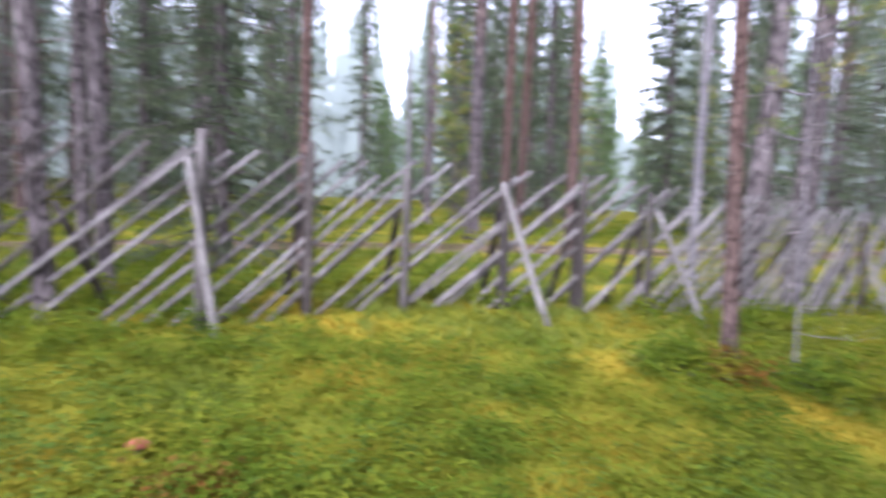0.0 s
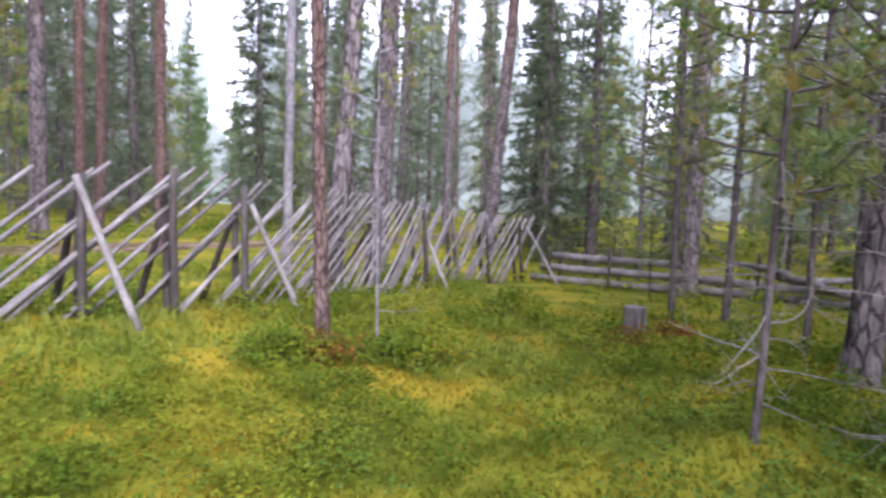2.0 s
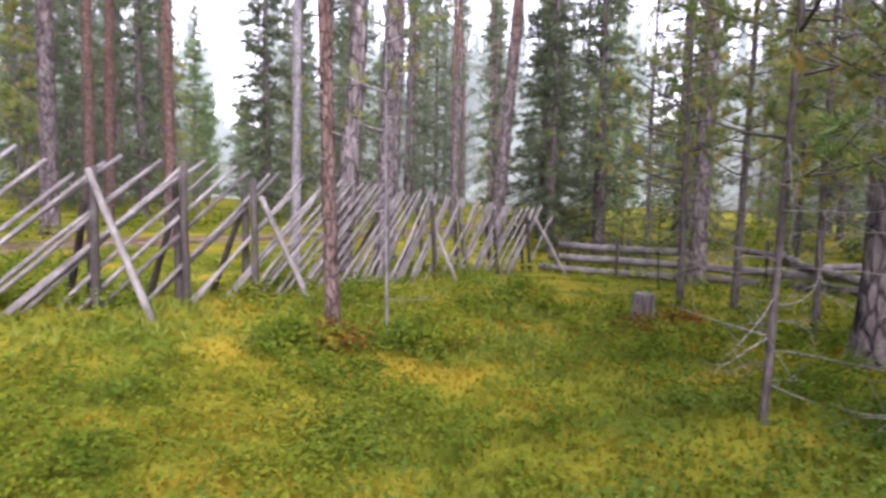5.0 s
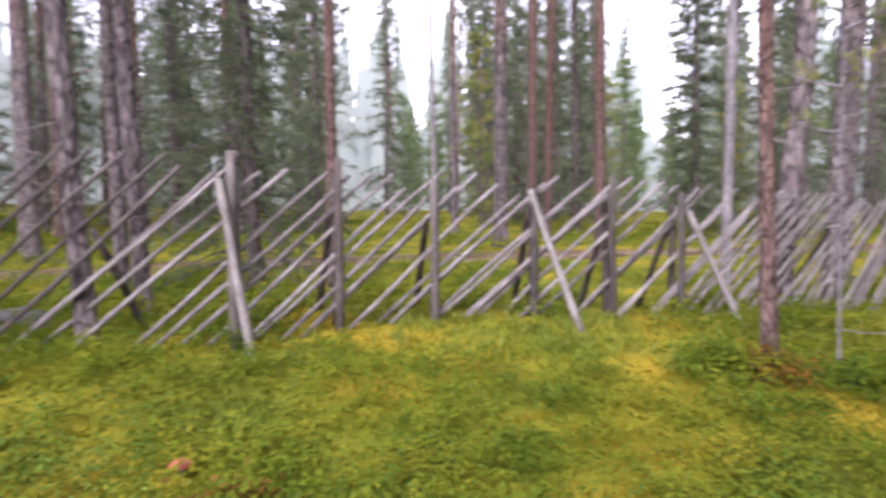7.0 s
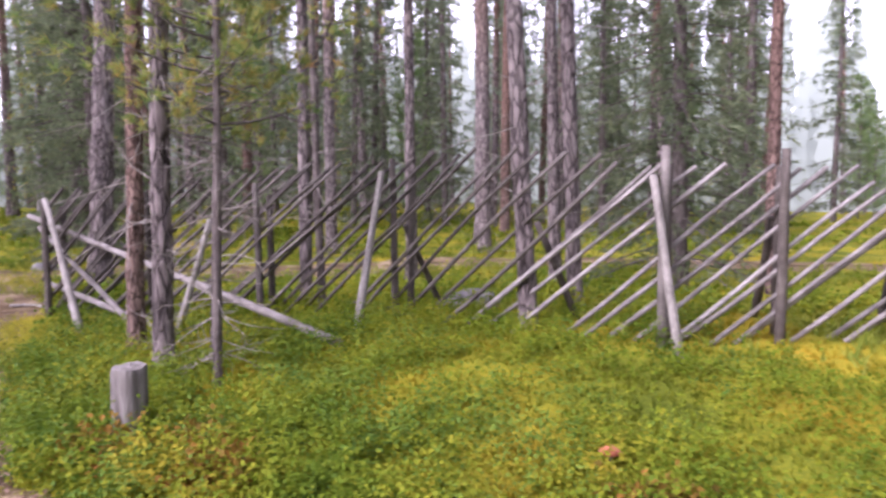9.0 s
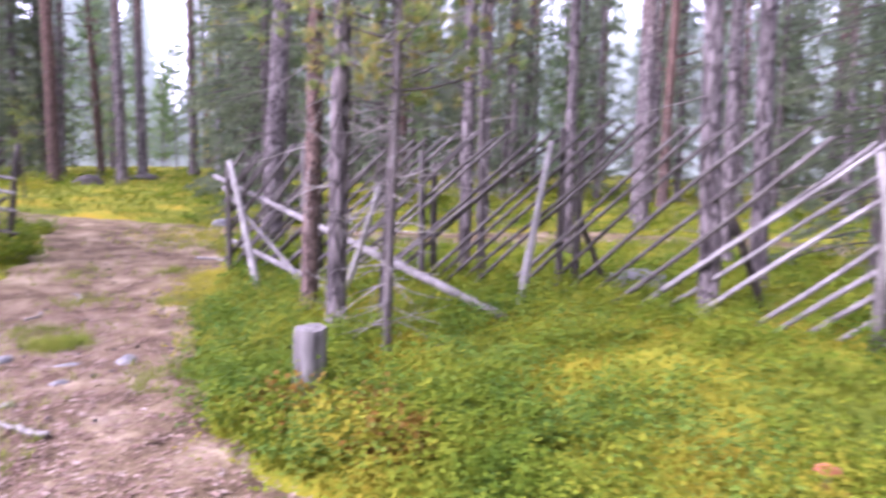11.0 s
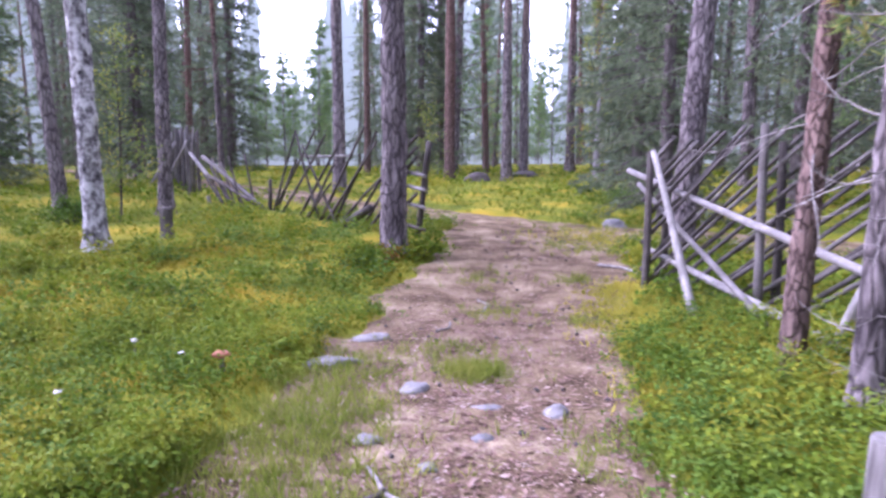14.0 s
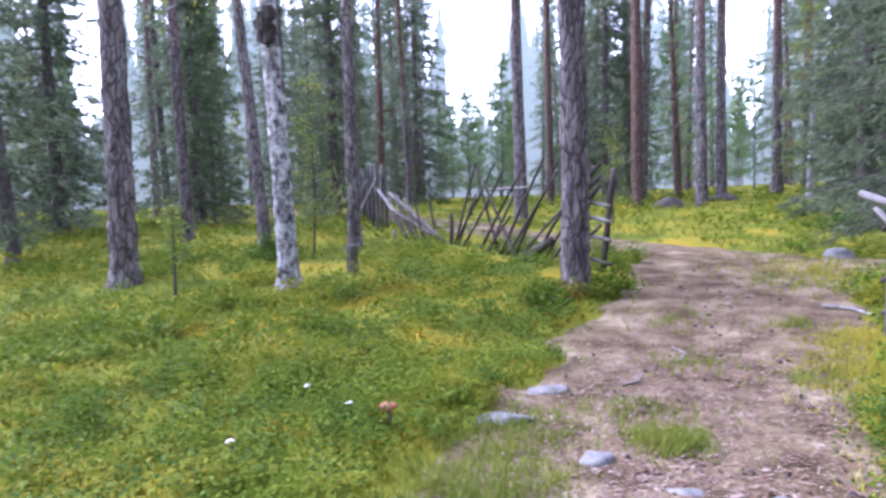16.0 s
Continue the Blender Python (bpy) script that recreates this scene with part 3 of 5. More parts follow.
# ---- trees ----
def trunk_geo(h, r0, lean, seed, fine=False, top=0.12, flare=0.28):
    """A tapered trunk with a flared foot and ridged bark; lean: metres sideways per metre of height."""
    rn = rng(seed)
    sides = 30 if fine else 9
    zs = np.r_[np.arange(-0.25, 5.2, 0.07), np.linspace(5.4, h, 14)] if fine else np.r_[-0.2, 0.0, 0.12, 0.35, np.linspace(0.8, h, 14)]
    wob = np.cumsum(rn.normal(size=(len(zs), 2)), axis=0) * (0.002 if fine else 0.006) * min(1.0, r0 / 0.12)
    wob -= wob[0]
    bow = 0.03 * rn.normal(size=2)
    c = np.stack([lean[0] * zs + wob[:, 0] + bow[0] * np.sin(zs / h * 3), lean[1] * zs + wob[:, 1] + bow[1] * np.sin(zs / h * 3), zs], -1)
    rad = r0 * ((1 - np.clip(zs, 0, h) / h) ** 0.75 * (1 - top) + top) * (1 + flare * np.exp(-np.maximum(zs, 0) / (r0 * 1.3)))
    th = np.linspace(0, 2 * np.pi, sides, endpoint=False)
    rr = rad[:, None] * np.ones(sides)[None]
    if fine:
        tt, zz = np.meshgrid(th, zs)
        ridges = vnoise(tt * 3.4 + 2 * vnoise(tt * 2, zz * 3, seed), zz * 5.0, seed + 1)
        rr = rr * (1 + 0.20 * (ridges - 0.5) + 0.12 * (vnoise(tt * 8, zz * 14, seed + 2) - 0.5)) + rad[:, None] * 0.25 * np.exp(-np.maximum(zz, 0) / 0.12) * np.maximum(0, np.sin(tt * 4 + seed))
    else:
        rr = rr * (1 + 0.06 * rn.normal(size=rr.shape))
    v = np.stack([c[:, :1] + rr * np.cos(th), c[:, 1:2] + rr * np.sin(th), np.repeat(zs[:, None], sides, 1)], -1).reshape(-1, 3)
    m = len(zs)
    i, j = np.meshgrid(np.arange(m - 1), np.arange(sides), indexing="ij")
    p, q = i * sides + j, i * sides + (j + 1) % sides
    g = Geo()
    g.add(v, np.concatenate([np.stack([p, q, q + sides], -1).reshape(-1, 3), np.stack([p, q + sides, p + sides], -1).reshape(-1, 3)]))

    def centre(z):
        return np.array([np.interp(z, zs, c[:, 0]), np.interp(z, zs, c[:, 1]), z]), float(np.interp(z, zs, rad))
    return g, centre


def twig_geos(centre, z0, z1, n, length, seed, droop=-0.15, thick=0.006):
    """Bare dead branches on the lower trunk, each with a few side twigs."""
    rn, made = rng(seed), []
    for _ in range(n):
        g = Geo()
        z = z0 + (z1 - z0) * rn.random()
        p, rad = centre(z)
        a = rn.random() * 2 * np.pi
        ln = length * (0.3 + 0.9 * rn.random())
        d = np.array([np.cos(a), np.sin(a), droop + 0.3 * rn.normal()])
        t = np.linspace(0, 1, 8)[:, None]
        bend = np.array([0.25 * rn.normal(), 0.25 * rn.normal(), 0.3 * rn.normal()])
        pts = p + d * rad * 0.7 + d * ln * t + bend * ln * t ** 2 + rn.normal(size=(8, 3)) * 0.012 * ln * t
        th = thick * (0.6 + 0.6 * rn.random())
        g.tube(pts, th * (1 - 0.8 * t[:, 0]), 4, cap=False)
        for _ in range(rn.integers(1, 6)):
            k = rn.integers(2, 7)
            e = d + rn.normal(size=3) * 0.7
            q = np.linspace(0, 1, 4)[:, None]
            g.tube(pts[k] + e * ln * 0.28 * q + np.array([0, 0, 0.06]) * q ** 2, th * 0.4 * np.linspace(1, 0.4, 4), 3, cap=False)
        made.append(g)
    return made


def pine_crown(centre, z0, h, reach, limbs, seed, tufts=14, size=0.22, width=0.02, n=6):
    rn, g = rng(seed), Geo()
    wood = Geo()
    for _ in range(limbs):
        f = rn.random() ** 0.8
        z = z0 + (h - z0) * f
        p, rad = centre(z)
        a = rn.random() * 2 * np.pi
        ln = reach * (1.05 - 0.75 * f) * (0.5 + 0.7 * rn.random())
        d = np.array([np.cos(a), np.sin(a), 0.05 + 0.35 * f])
        t = np.linspace(0, 1, 5)[:, None]
        pts = p + d * ln * t + np.array([0, 0, 0.3]) * ln * t ** 2
        wood.tube(pts, np.maximum(0.012, 0.12 * rad + 0.008 * ln) * (1 - 0.8 * t[:, 0]), 4, cap=False)
        u_ = 0.3 + 0.7 * rn.random(tufts) ** 0.7
        at = p + d * ln * u_[:, None] + np.array([0, 0, 0.3]) * ln * u_[:, None] ** 2
        at = at + rn.normal(size=(tufts, 3)) * ln * np.array([0.17, 0.17, 0.08])
        way = d * 0.5 + rn.normal(size=(tufts, 3)) * 0.4 + np.array([0, 0, 0.6])
        g.needles(at, way, size, width, n, 0.7, rn.integers(1 << 30))
    return g, wood


def spruce_crown(centre, z0, h, reach, seed, step=0.33, per=7, tufts=16, size=0.2, width=0.025, n=4, droop=0.45):
    rn, g = rng(seed), Geo()
    wood = Geo()
    z = z0
    while z < h - 0.1:
        f = (z - z0) / (h - z0)
        for _ in range(per):
            p, _ = centre(z + step * rn.random())
            a = rn.random() * 2 * np.pi
            ln = reach * ((1 - f) ** 0.8 * 0.95 + 0.05) * (0.65 + 0.5 * rn.random())
            d = np.array([np.cos(a), np.sin(a), 0.1 + 0.3 * f])
            side = np.array([-np.sin(a), np.cos(a), 0])
            t = np.linspace(0, 1, 5)[:, None]
            arc = np.array([0, 0, -1.0]) * droop * ln * (1 - 0.6 * f)
            pts = p + d * ln * t + arc * t ** 1.4
            wood.tube(pts, 0.006 + 0.008 * ln * (1 - t[:, 0]), 3, cap=False)
            k = max(3, int(tufts * (0.35 + ln / reach * 0.65)))
            u_ = 0.12 + 0.88 * rn.random(k)
            lat = rn.normal(size=k) * 0.22 * ln * (1.1 - u_ * 0.7)
            at = p + d * ln * u_[:, None] + arc * u_[:, None] ** 1.4 + side * lat[:, None] + np.array([0, 0, -0.04]) * np.abs(rn.normal(size=(k, 1)))
            way = d * 0.5 + side * np.sign(lat)[:, None] * 0.3 + np.array([0, 0, -0.35])
            g.needles(at, np.broadcast_to(way, at.shape), size, width, n, 0.45, rn.integers(1 << 30))
        z += step * (1 - 0.4 * f)
    return g, wood


def pine(x, y, r0, h=15, lean=(0, 0), seed=0, bark=None, fine=False, crown=0.5, reach=2.2, limbs=34, twigs=14, twig_len=0.7, twig_from=0.6, twig_to=None, label="tall pine with a bare scaly trunk", category="tree", group="pines of the wood", needle=None, size=0.22, width=0.02, n=6, tufts=14, name="pine_tree", apart=True):
    th = thing(name, x, y, gz(x, y) - 0.02, label, category, group)
    g, c = trunk_geo(h, r0, lean, seed, fine)
    if limbs:
        cg, wg = pine_crown(c, h * crown, h, reach, limbs, seed + 3, tufts, size, width, n)
        part("crown", cg, needle or PINE_NEEDLE, th)
        g.add(np.concatenate(wg.v), np.concatenate(wg.t))
    for k_, tg in enumerate(twig_geos(c, twig_from, twig_to or max(4.0, h * crown), twigs, twig_len, seed + 5)):
        if apart:
            part("dead_branch", tg, TWIG, th)
        else:
            g.add(np.concatenate(tg.v), np.concatenate(tg.t))
    part("trunk", g, bark or PINE_BARK, th, smooth=True)
    return th


def spruce(x, y, r0, h, reach, lean=(0, 0), seed=0, low=0.4, step=0.33, per=7, tufts=16, size=0.2, width=0.025, n=4, label="dense dark green spruce with drooping boughs", group="spruces of the wood"):
    th = thing("spruce_tree", x, y, gz(x, y) - 0.02, label, "tree", group)
    g, c = trunk_geo(h, r0, lean, seed)
    cg, wg = spruce_crown(c, low, h, reach, seed + 3, step, per, tufts, size, width, n)
    g.add(np.concatenate(wg.v), np.concatenate(wg.t))
    part("trunk", g, SPRUCE_BARK, th, smooth=True)
    part("crown", cg, SPRUCE_NEEDLE, th)
    return th


# pines and spruces close behind the pole fence
pine(-2.45, 5.5, 0.085, 14, (-0.045, 0.0), 701, fine=True, twigs=10, label="slim grey-brown pine close behind the pole fence")
pine(-2.6, 7.0, 0.088, 15, (-0.03, 0.0), 702, fine=True, twigs=30, twig_len=1.0, twig_from=1.2, label="brown-barked pine with dead side branches")
pine(-0.8, 8.2, 0.07, 13, (-0.01, 0), 703, RED_BARK, True, twigs=8, label="slender red-barked pine behind the fence")
pine(-9.0, 16.2, 0.2, 16, (0, 0), 704, twigs=16)
pine(0.78, 17.1, 0.07, 13, (0, 0), 705, GREY_BARK, crown=0.8, reach=0.8, limbs=10, twigs=50, twig_len=0.5, label="thin dead-looking pine with short bare twigs")
pine(2.44, 17.0, 0.20, 17, (0, 0), 706, twigs=20, crown=0.3)
pine(3.58, 18.8, 0.15, 17, (0, 0), 707, RED_BARK, twigs=16)
pine(4.18, 19.7, 0.15, 17, (0.01, 0), 708, RED_BARK, twigs=16)
pine(4.06, 13.6, 0.12, 15, (0, 0), 709, RED_BARK, twigs=24, crown=0.35)
pine(5.24, 10.5, 0.085, 14, (0.005, 0), 711, GREY_BARK, True, twigs=14, crown=0.6, label="pale grey-barked dead pine behind the fence")
pine(4.55, 7.75, 0.125, 17, (0.06, -0.01), 712, fine=True, twigs=14, label="stout purple-grey pine behind the fence")
pine(6.9, 10.3, 0.16, 17, (0.03, 0), 713, twigs=14)
pine(8.0, 11.8, 0.16, 17, (0.035, -0.01), 714, twigs=18)
pine(13.2, 14.0, 0.21, 18, (0.07, -0.02), 715, twigs=14)
pine(12.95, 15.6, 0.1, 15, (0.02, 0), 716, twigs=14)
pine(1.6, 22.0, 0.13, 16, (0, 0), 717, twigs=14)
spruce(-2.3, 10.6, 0.12, 13, 1.55, seed=721, low=0.5, step=0.34, per=7, tufts=17, size=0.16, width=0.014, n=5)
spruce(9.0, 20.3, 0.14, 12, 1.5, seed=722)
spruce(15.6, 14.4, 0.14, 9.0, 1.9, seed=723, tufts=20)
spruce(14.4, 11.2, 0.16, 11, 1.9, seed=724, tufts=13, low=0.3, step=0.42)
spruce(16.6, 10.2, 0.2, 13, 1.9, seed=725, tufts=14, low=0.3, step=0.42, per=6)

# the red pine before the fence, and the young trees beside the log fence
pine(2.85, 4.86, 0.062, 12, (-0.025, 0.015), 731, RED_BARK, True, twigs=40, twig_len=0.28, twig_from=0.8, label="slim red-barked pine standing before the pole fence")
pine(3.28, 4.7, 0.013, 3.6, (-0.01, 0), 732, GREY_BARK, crown=0.45, reach=0.6, limbs=20, twigs=30, twig_len=0.35, twig_from=0.3, twig_to=2.2, label="thin grey pine sapling with sparse needles", needle=YOUNG_NEEDLE, size=0.07, width=0.004, n=14, tufts=9, group="young pines", name="pine_sapling")
pine(5.3, 1.72, 0.12, 17, (0.055, -0.03), 733, fine=True, twigs=16, twig_len=0.9, twig_from=1.5, label="stout dark pine with deeply cracked bark")
YOUNG = dict(needle=YOUNG_NEEDLE, size=0.085, width=0.0052, n=26, tufts=11, group="young pines", name="young_pine_tree")
pine(3.9, 1.77, 0.025, 6.5, (0.015, -0.01), 734, SPRUCE_BARK, crown=0.15, reach=1.1, limbs=80, twigs=44, twig_len=0.75, twig_from=0.15, twig_to=3.0, label="young pine with bare lower twigs and yellowing needles", **YOUNG)
pine(3.95, 1.03, 0.023, 6.5, (0.0, -0.01), 735, SPRUCE_BARK, crown=0.18, reach=1.0, limbs=74, twigs=50, twig_len=0.6, twig_from=0.1, twig_to=2.6, label="young pine with lichen-grey bare twigs", **YOUNG)
pine(7.7, 4.65, 0.045, 8, (0.0, 0), 736, SPRUCE_BARK, crown=0.16, reach=1.2, limbs=70, twigs=30, twig_len=0.7, twig_from=0.5, twig_to=3.0, label="young pine with yellowing needles beside the log fence", **YOUNG)
pine(8.22, 4.2, 0.05, 7, (0.0, 0), 737, SPRUCE_BARK, crown=0.16, reach=1.2, limbs=66, twigs=26, twig_len=0.7, twig_from=0.5, twig_to=3.0, label="young pine with yellowing needles", **YOUNG)
pine(11.3, 6.5, 0.17, 17, (0.0, 0), 738, twigs=20, label="tall pine beside the log fence")
pine(6.5, 2.55, 0.035, 6, (0.01, 0), 739, SPRUCE_BARK, crown=0.15, reach=0.9, limbs=66, twigs=26, twig_len=0.6, twig_from=0.3, twig_to=2.4, label="thin young pine with sparse yellowing needles", **YOUNG)
pine(9.6, 3.2, 0.06, 8, (0.0, 0), 740, SPRUCE_BARK, crown=0.25, reach=1.3, limbs=44, twigs=20, twig_len=0.7, label="young pine with yellowing needles", **YOUNG)
pine(7.6, 0.6, 0.06, 8, (0.0, 0), 741, SPRUCE_BARK, crown=0.2, reach=1.4, limbs=46, twigs=30, twig_len=0.8, label="young pine with yellowing needles", **YOUNG)
pine(13.0, 4.0, 0.12, 14, (0.0, 0), 742, twigs=24, crown=0.25)
pine(12.5, 8.4, 0.06, 7, (0.0, 0), 743, SPRUCE_BARK, crown=0.2, reach=1.3, limbs=44, twigs=20, label="young pine with yellowing needles", **YOUNG)

# the clump beside the path
pine(-5.27, 3.48, 0.075, 12, (0.035, 0.02), 751, RED_BARK, True, twigs=26, twig_len=0.5, twig_from=0.8, label="slim red-barked pine in the clump beside the path")
pine(-4.5, 3.22, 0.078, 13, (0.01, 0.02), 752, fine=True, twigs=95, twig_len=0.5, twig_from=0.4, label="dark pine full of dead twigs beside the path")
pine(-4.4, 3.6, 0.028, 6, (0.01, 0.01), 753, SPRUCE_BARK, crown=0.27, reach=0.8, limbs=64, twigs=40, twig_len=0.45, twig_from=0.3, twig_to=2.4, label="thin young pine in the clump beside the path", **YOUNG)
pine(-3.9, 3.25, 0.036, 7, (0.01, 0.01), 754, SPRUCE_BARK, crown=0.25, reach=0.9, limbs=76, twigs=80, twig_len=0.5, twig_from=0.2, twig_to=2.6, label="thin young pine with lichen-grey dead twigs", **YOUNG)
pine(-5.2, 5.75, 0.05, 9, (-0.01, 0.0), 755, SPRUCE_BARK, crown=0.22, reach=1.0, limbs=60, twigs=36, twig_len=0.5, twig_from=0.4, twig_to=3.0, label="slim young pine behind the pole fence", **YOUNG)
pine(-5.8, 6.1, 0.08, 12, (0.0, 0.0), 756, twigs=30, label="slim dark pine behind the pole fence")
pine(-6.9, 9.9, 0.11, 15, (0, 0), 757, twigs=30, crown=0.35)
pine(-10.7, 11.9, 0.15, 16, (0, 0), 758, twigs=20)
pine(-8.2, 15.0, 0.16, 17, (0, 0), 759, twigs=20)
pine(-4.24, 10.3, 0.11, 15, (-0.01, 0), 760, twigs=30, crown=0.4)
pine(-9.75, 5.7, 0.17, 17, (0.0, 0.07), 761, PINE_BARK, True, twigs=10, label="stout purple-grey pine behind the gate end of the fence")
spruce(-13.0, 7.6, 0.14, 10, 1.7, seed=762, low=0.2, step=0.32, per=8, tufts=16, size=0.16, width=0.014, n=5)
spruce(-17.0, 9.3, 0.16, 12, 1.9, seed=763, low=0.2, step=0.3, per=8, tufts=20)

# trees beyond the gap and to its far side
pine(-10.35, 1.85, 0.168, 18, (0.0, 0.0), 771, PINE_BARK, True, twigs=6, twig_from=3, label="stout pine with plated bark at the path gap")
pine(-11.1, -4.1, 0.178, 18, (0.0, 0.02), 772, PINE_BARK, True, twigs=4, twig_from=3, label="stout pine with thick plated bark")
pine(-14.5, -1.5, 0.125, 15, (0.0, 0.006), 773, fine=True, twigs=16, twig_from=1.8, label="slim straight dark pine")
pine(-14.9, -3.3, 0.12, 14, (-0.0, -0.065), 774, fine=True, twigs=14, twig_from=2, label="dark pine leaning to one side")
pine(-17.5, -5.9, 0.14, 17, (0, 0), 775, twigs=8)
pine(-19.3, 2.05, 0.17, 16, (0, 0), 776, twigs=10, label="slim pine behind the broken fence")
pine(-28.1, 4.0, 0.14, 17, (0, 0), 777, RED_BARK, twigs=10)
pine(-24.5, 6.4, 0.2, 18, (0, 0), 778, RED_BARK, twigs=10)
pine(-23.9, 8.3, 0.19, 18, (0, 0), 779, twigs=10)
pine(-27.4, 10.3, 0.2, 18, (0, 0), 780, twigs=10)
pine(-29.4, 13.3, 0.22, 18, (0, 0), 781, twigs=10)
pine(-23.6, 11.6, 0.13, 4.6, (0, 0), 782, GREY_BARK, limbs=0, twigs=12, label="pale broken dead pine trunk", category="dead tree", group="")
spruce(-27.0, 5.9, 0.16, 15, 1.6, seed=783)
spruce(-20.9, -11.0, 0.18, 15, 2.2, seed=784, low=0.3, per=8, tufts=20)
spruce(-24.0, -3.6, 0.16, 14, 1.9, seed=785, per=8)
spruce(-22.0, -7.4, 0.16, 11, 1.9, seed=786, per=8)
spruce(-32.3, -1.4, 0.16, 15, 2.1, seed=787, per=8)

# the birch with its burr, and a yellowing birch sapling
birch = thing("birch_tree", -10.55, -1.72, gz(-10.55, -1.72) - 0.02, "old birch with peeling white bark and a dark burr", "tree")
tk, c = trunk_geo(13, 0.128, (0.0, -0.015), 791, True, flare=0.35)
g = Geo()
for i in range(5):
    q, _ = c(3.05 + 0.07 * i)
    a = 2.4 + 0.5 * math.sin(i * 2.1)
    e = q + np.array([math.cos(a) * 0.0 + 0.15, 0.10 - 0.12 * math.sin(a), 0.0])
    g.tube([e + (0, 0, -0.09), e + (0.05, 0, -0.03), e + (0.05, 0, 0.04), e + (0, 0, 0.09)], [0.03, 0.1, 0.11, 0.04], 9, 0.25, i)
part("burr", g, DARK_WOOD, birch, "dark knobbly burr")
rn = rng(792)
g, wood = Geo(), Geo()
for i in range(26):
    p, rad = c(3.3 + 7 * rn.random())
    a = rn.random() * 6.28
    d = np.array([math.cos(a), math.sin(a), 0.25])
    ln = 1.0 + 1.0 * rn.random()
    t = np.linspace(0, 1, 5)[:, None]
    wood.tube(p + d * ln * t - np.array([0, 0, 0.5]) * ln * t ** 2, 0.018 * (1 - 0.8 * t[:, 0]), 4, cap=False)
    uu = 0.25 + 0.75 * rn.random(60)[:, None]
    at = p + d * ln * uu - np.array([0, 0, 0.5]) * ln * uu ** 2 + rn.normal(size=(60, 3)) * 0.13
    w = rn.normal(size=(60, 3))
    w /= np.linalg.norm(w, axis=1)[:, None]
    g.leaves(at, w, rn.normal(size=(60, 3)), np.full(60, 0.055), np.full(60, 0.02))
part("crown", g, BIRCH_LEAF, birch)
tk.add(np.concatenate(wood.v), np.concatenate(wood.t))
part("trunk", tk, BIRCH_BARK, birch, smooth=True)


def sapling(x, y, h, reach, n, seed, label):
    th = thing("birch_sapling", x, y, gz(x, y) - 0.01, label, "sapling", "saplings")
    rn = rng(seed)
    g, c = trunk_geo(h, 0.02, (0.01 * rn.normal(), 0.01 * rn.normal()), seed)
    lf = Geo()
    for _ in range(n):
        wd = Geo()
        f = rn.random()
        p, _ = c(0.35 + (h - 0.4) * f)
        a = rn.random() * 6.28
        ln = reach * (1 - 0.6 * f) * (0.5 + 0.6 * rn.random())
        d = np.array([math.cos(a), math.sin(a), 0.5])
        t = np.linspace(0, 1, 4)[:, None]
        wd.tube(p + d * ln * t, 0.005 * (1 - 0.7 * t[:, 0]), 3, cap=False)
        part("branch", wd, DARK_WOOD, th)
        uu = 0.2 + 0.8 * rn.random(26)[:, None]
        at = p + d * ln * uu + rn.normal(size=(26, 3)) * 0.06
        w = rn.normal(size=(26, 3))
        w /= np.linalg.norm(w, axis=1)[:, None]
        lf.leaves(at, w, rn.normal(size=(26, 3)), np.full(26, 0.05), np.full(26, 0.02))
    part("stem", g, DARK_WOOD, th, smooth=True)
    part("crown", lf, BIRCH_LEAF, th)


sapling(-13.5, -2.05, 3.0, 0.8, 44, 795, "young birch with yellow-green leaves behind the birch")
sapling(-9.9, -2.9, 1.2, 0.3, 10, 796, "small thin birch sapling in the shrubs")
sapling(9.6, 6.2, 1.5, 0.6, 18, 797, "small birch with orange-tinged leaves by the log fence")
sapling(13.2, 9.6, 2.0, 0.8, 26, 798, "young birch with yellow leaves before the spruces")
sapling(-18.5, 4.2, 2.4, 0.7, 26, 799, "young birch with yellow-green leaves by the far path")

# the wood beyond: a few grown trees, set again and again at other turns and sizes
kinds = []
for i in range(4):
    kinds.append(pine(60 + i * 4, 90, 0.15, 17, (0.01 * i, -0.01), 810 + i, RED_BARK if i == 1 else PINE_BARK, crown=0.10 + 0.06 * i, reach=1.7, limbs=70, twigs=24, twig_len=1.1, tufts=14, size=0.24, width=0.02, n=4, apart=False))
for i in range(4):
    kinds.append(spruce(62 + i * 4, 96, 0.14, 15 + i, 1.35 + 0.15 * i, seed=820 + i, low=0.5, step=0.5, per=6, tufts=11, size=0.28, width=0.028, n=3))
for i in range(2):
    kinds.append(pine(64 + i * 4, 102, 0.07, 9, (0.01, 0), 830 + i, PINE_BARK, crown=0.06, reach=1.5, limbs=74, twigs=10, tufts=13, size=0.24, width=0.024, n=4, needle=YOUNG_NEEDLE if i else GREEN_NEEDLE, apart=False, name="young_pine_tree", group="young pines", label="young light green pine in the far wood"))
rn = rng(77)
placed, tries = 0, 0
spots = []
# open lanes of sky through the wood: bearing and half width, as seen from where the walk begins and ends
LANES = ((0.2, 0.1, 0.6, 0.5), (0.2, 0.1, 21.5, 1.6), (0.2, 0.1, 57.0, 0.8), (-2.2, 0.4, -88.5, 2.0), (-2.2, 0.4, -67.0, 1.2), (-2.2, 0.4, -119, 0.8))


def in_lane(x, y, reach):
    for ex, ey, c0, w0 in LANES:
        away = math.hypot(x - ex, y - ey)
        off = (math.degrees(math.atan2(x - ex, y - ey)) - c0 + 180) % 360 - 180
        if abs(off) < w0 + math.degrees(reach / away):
            return True
    return False


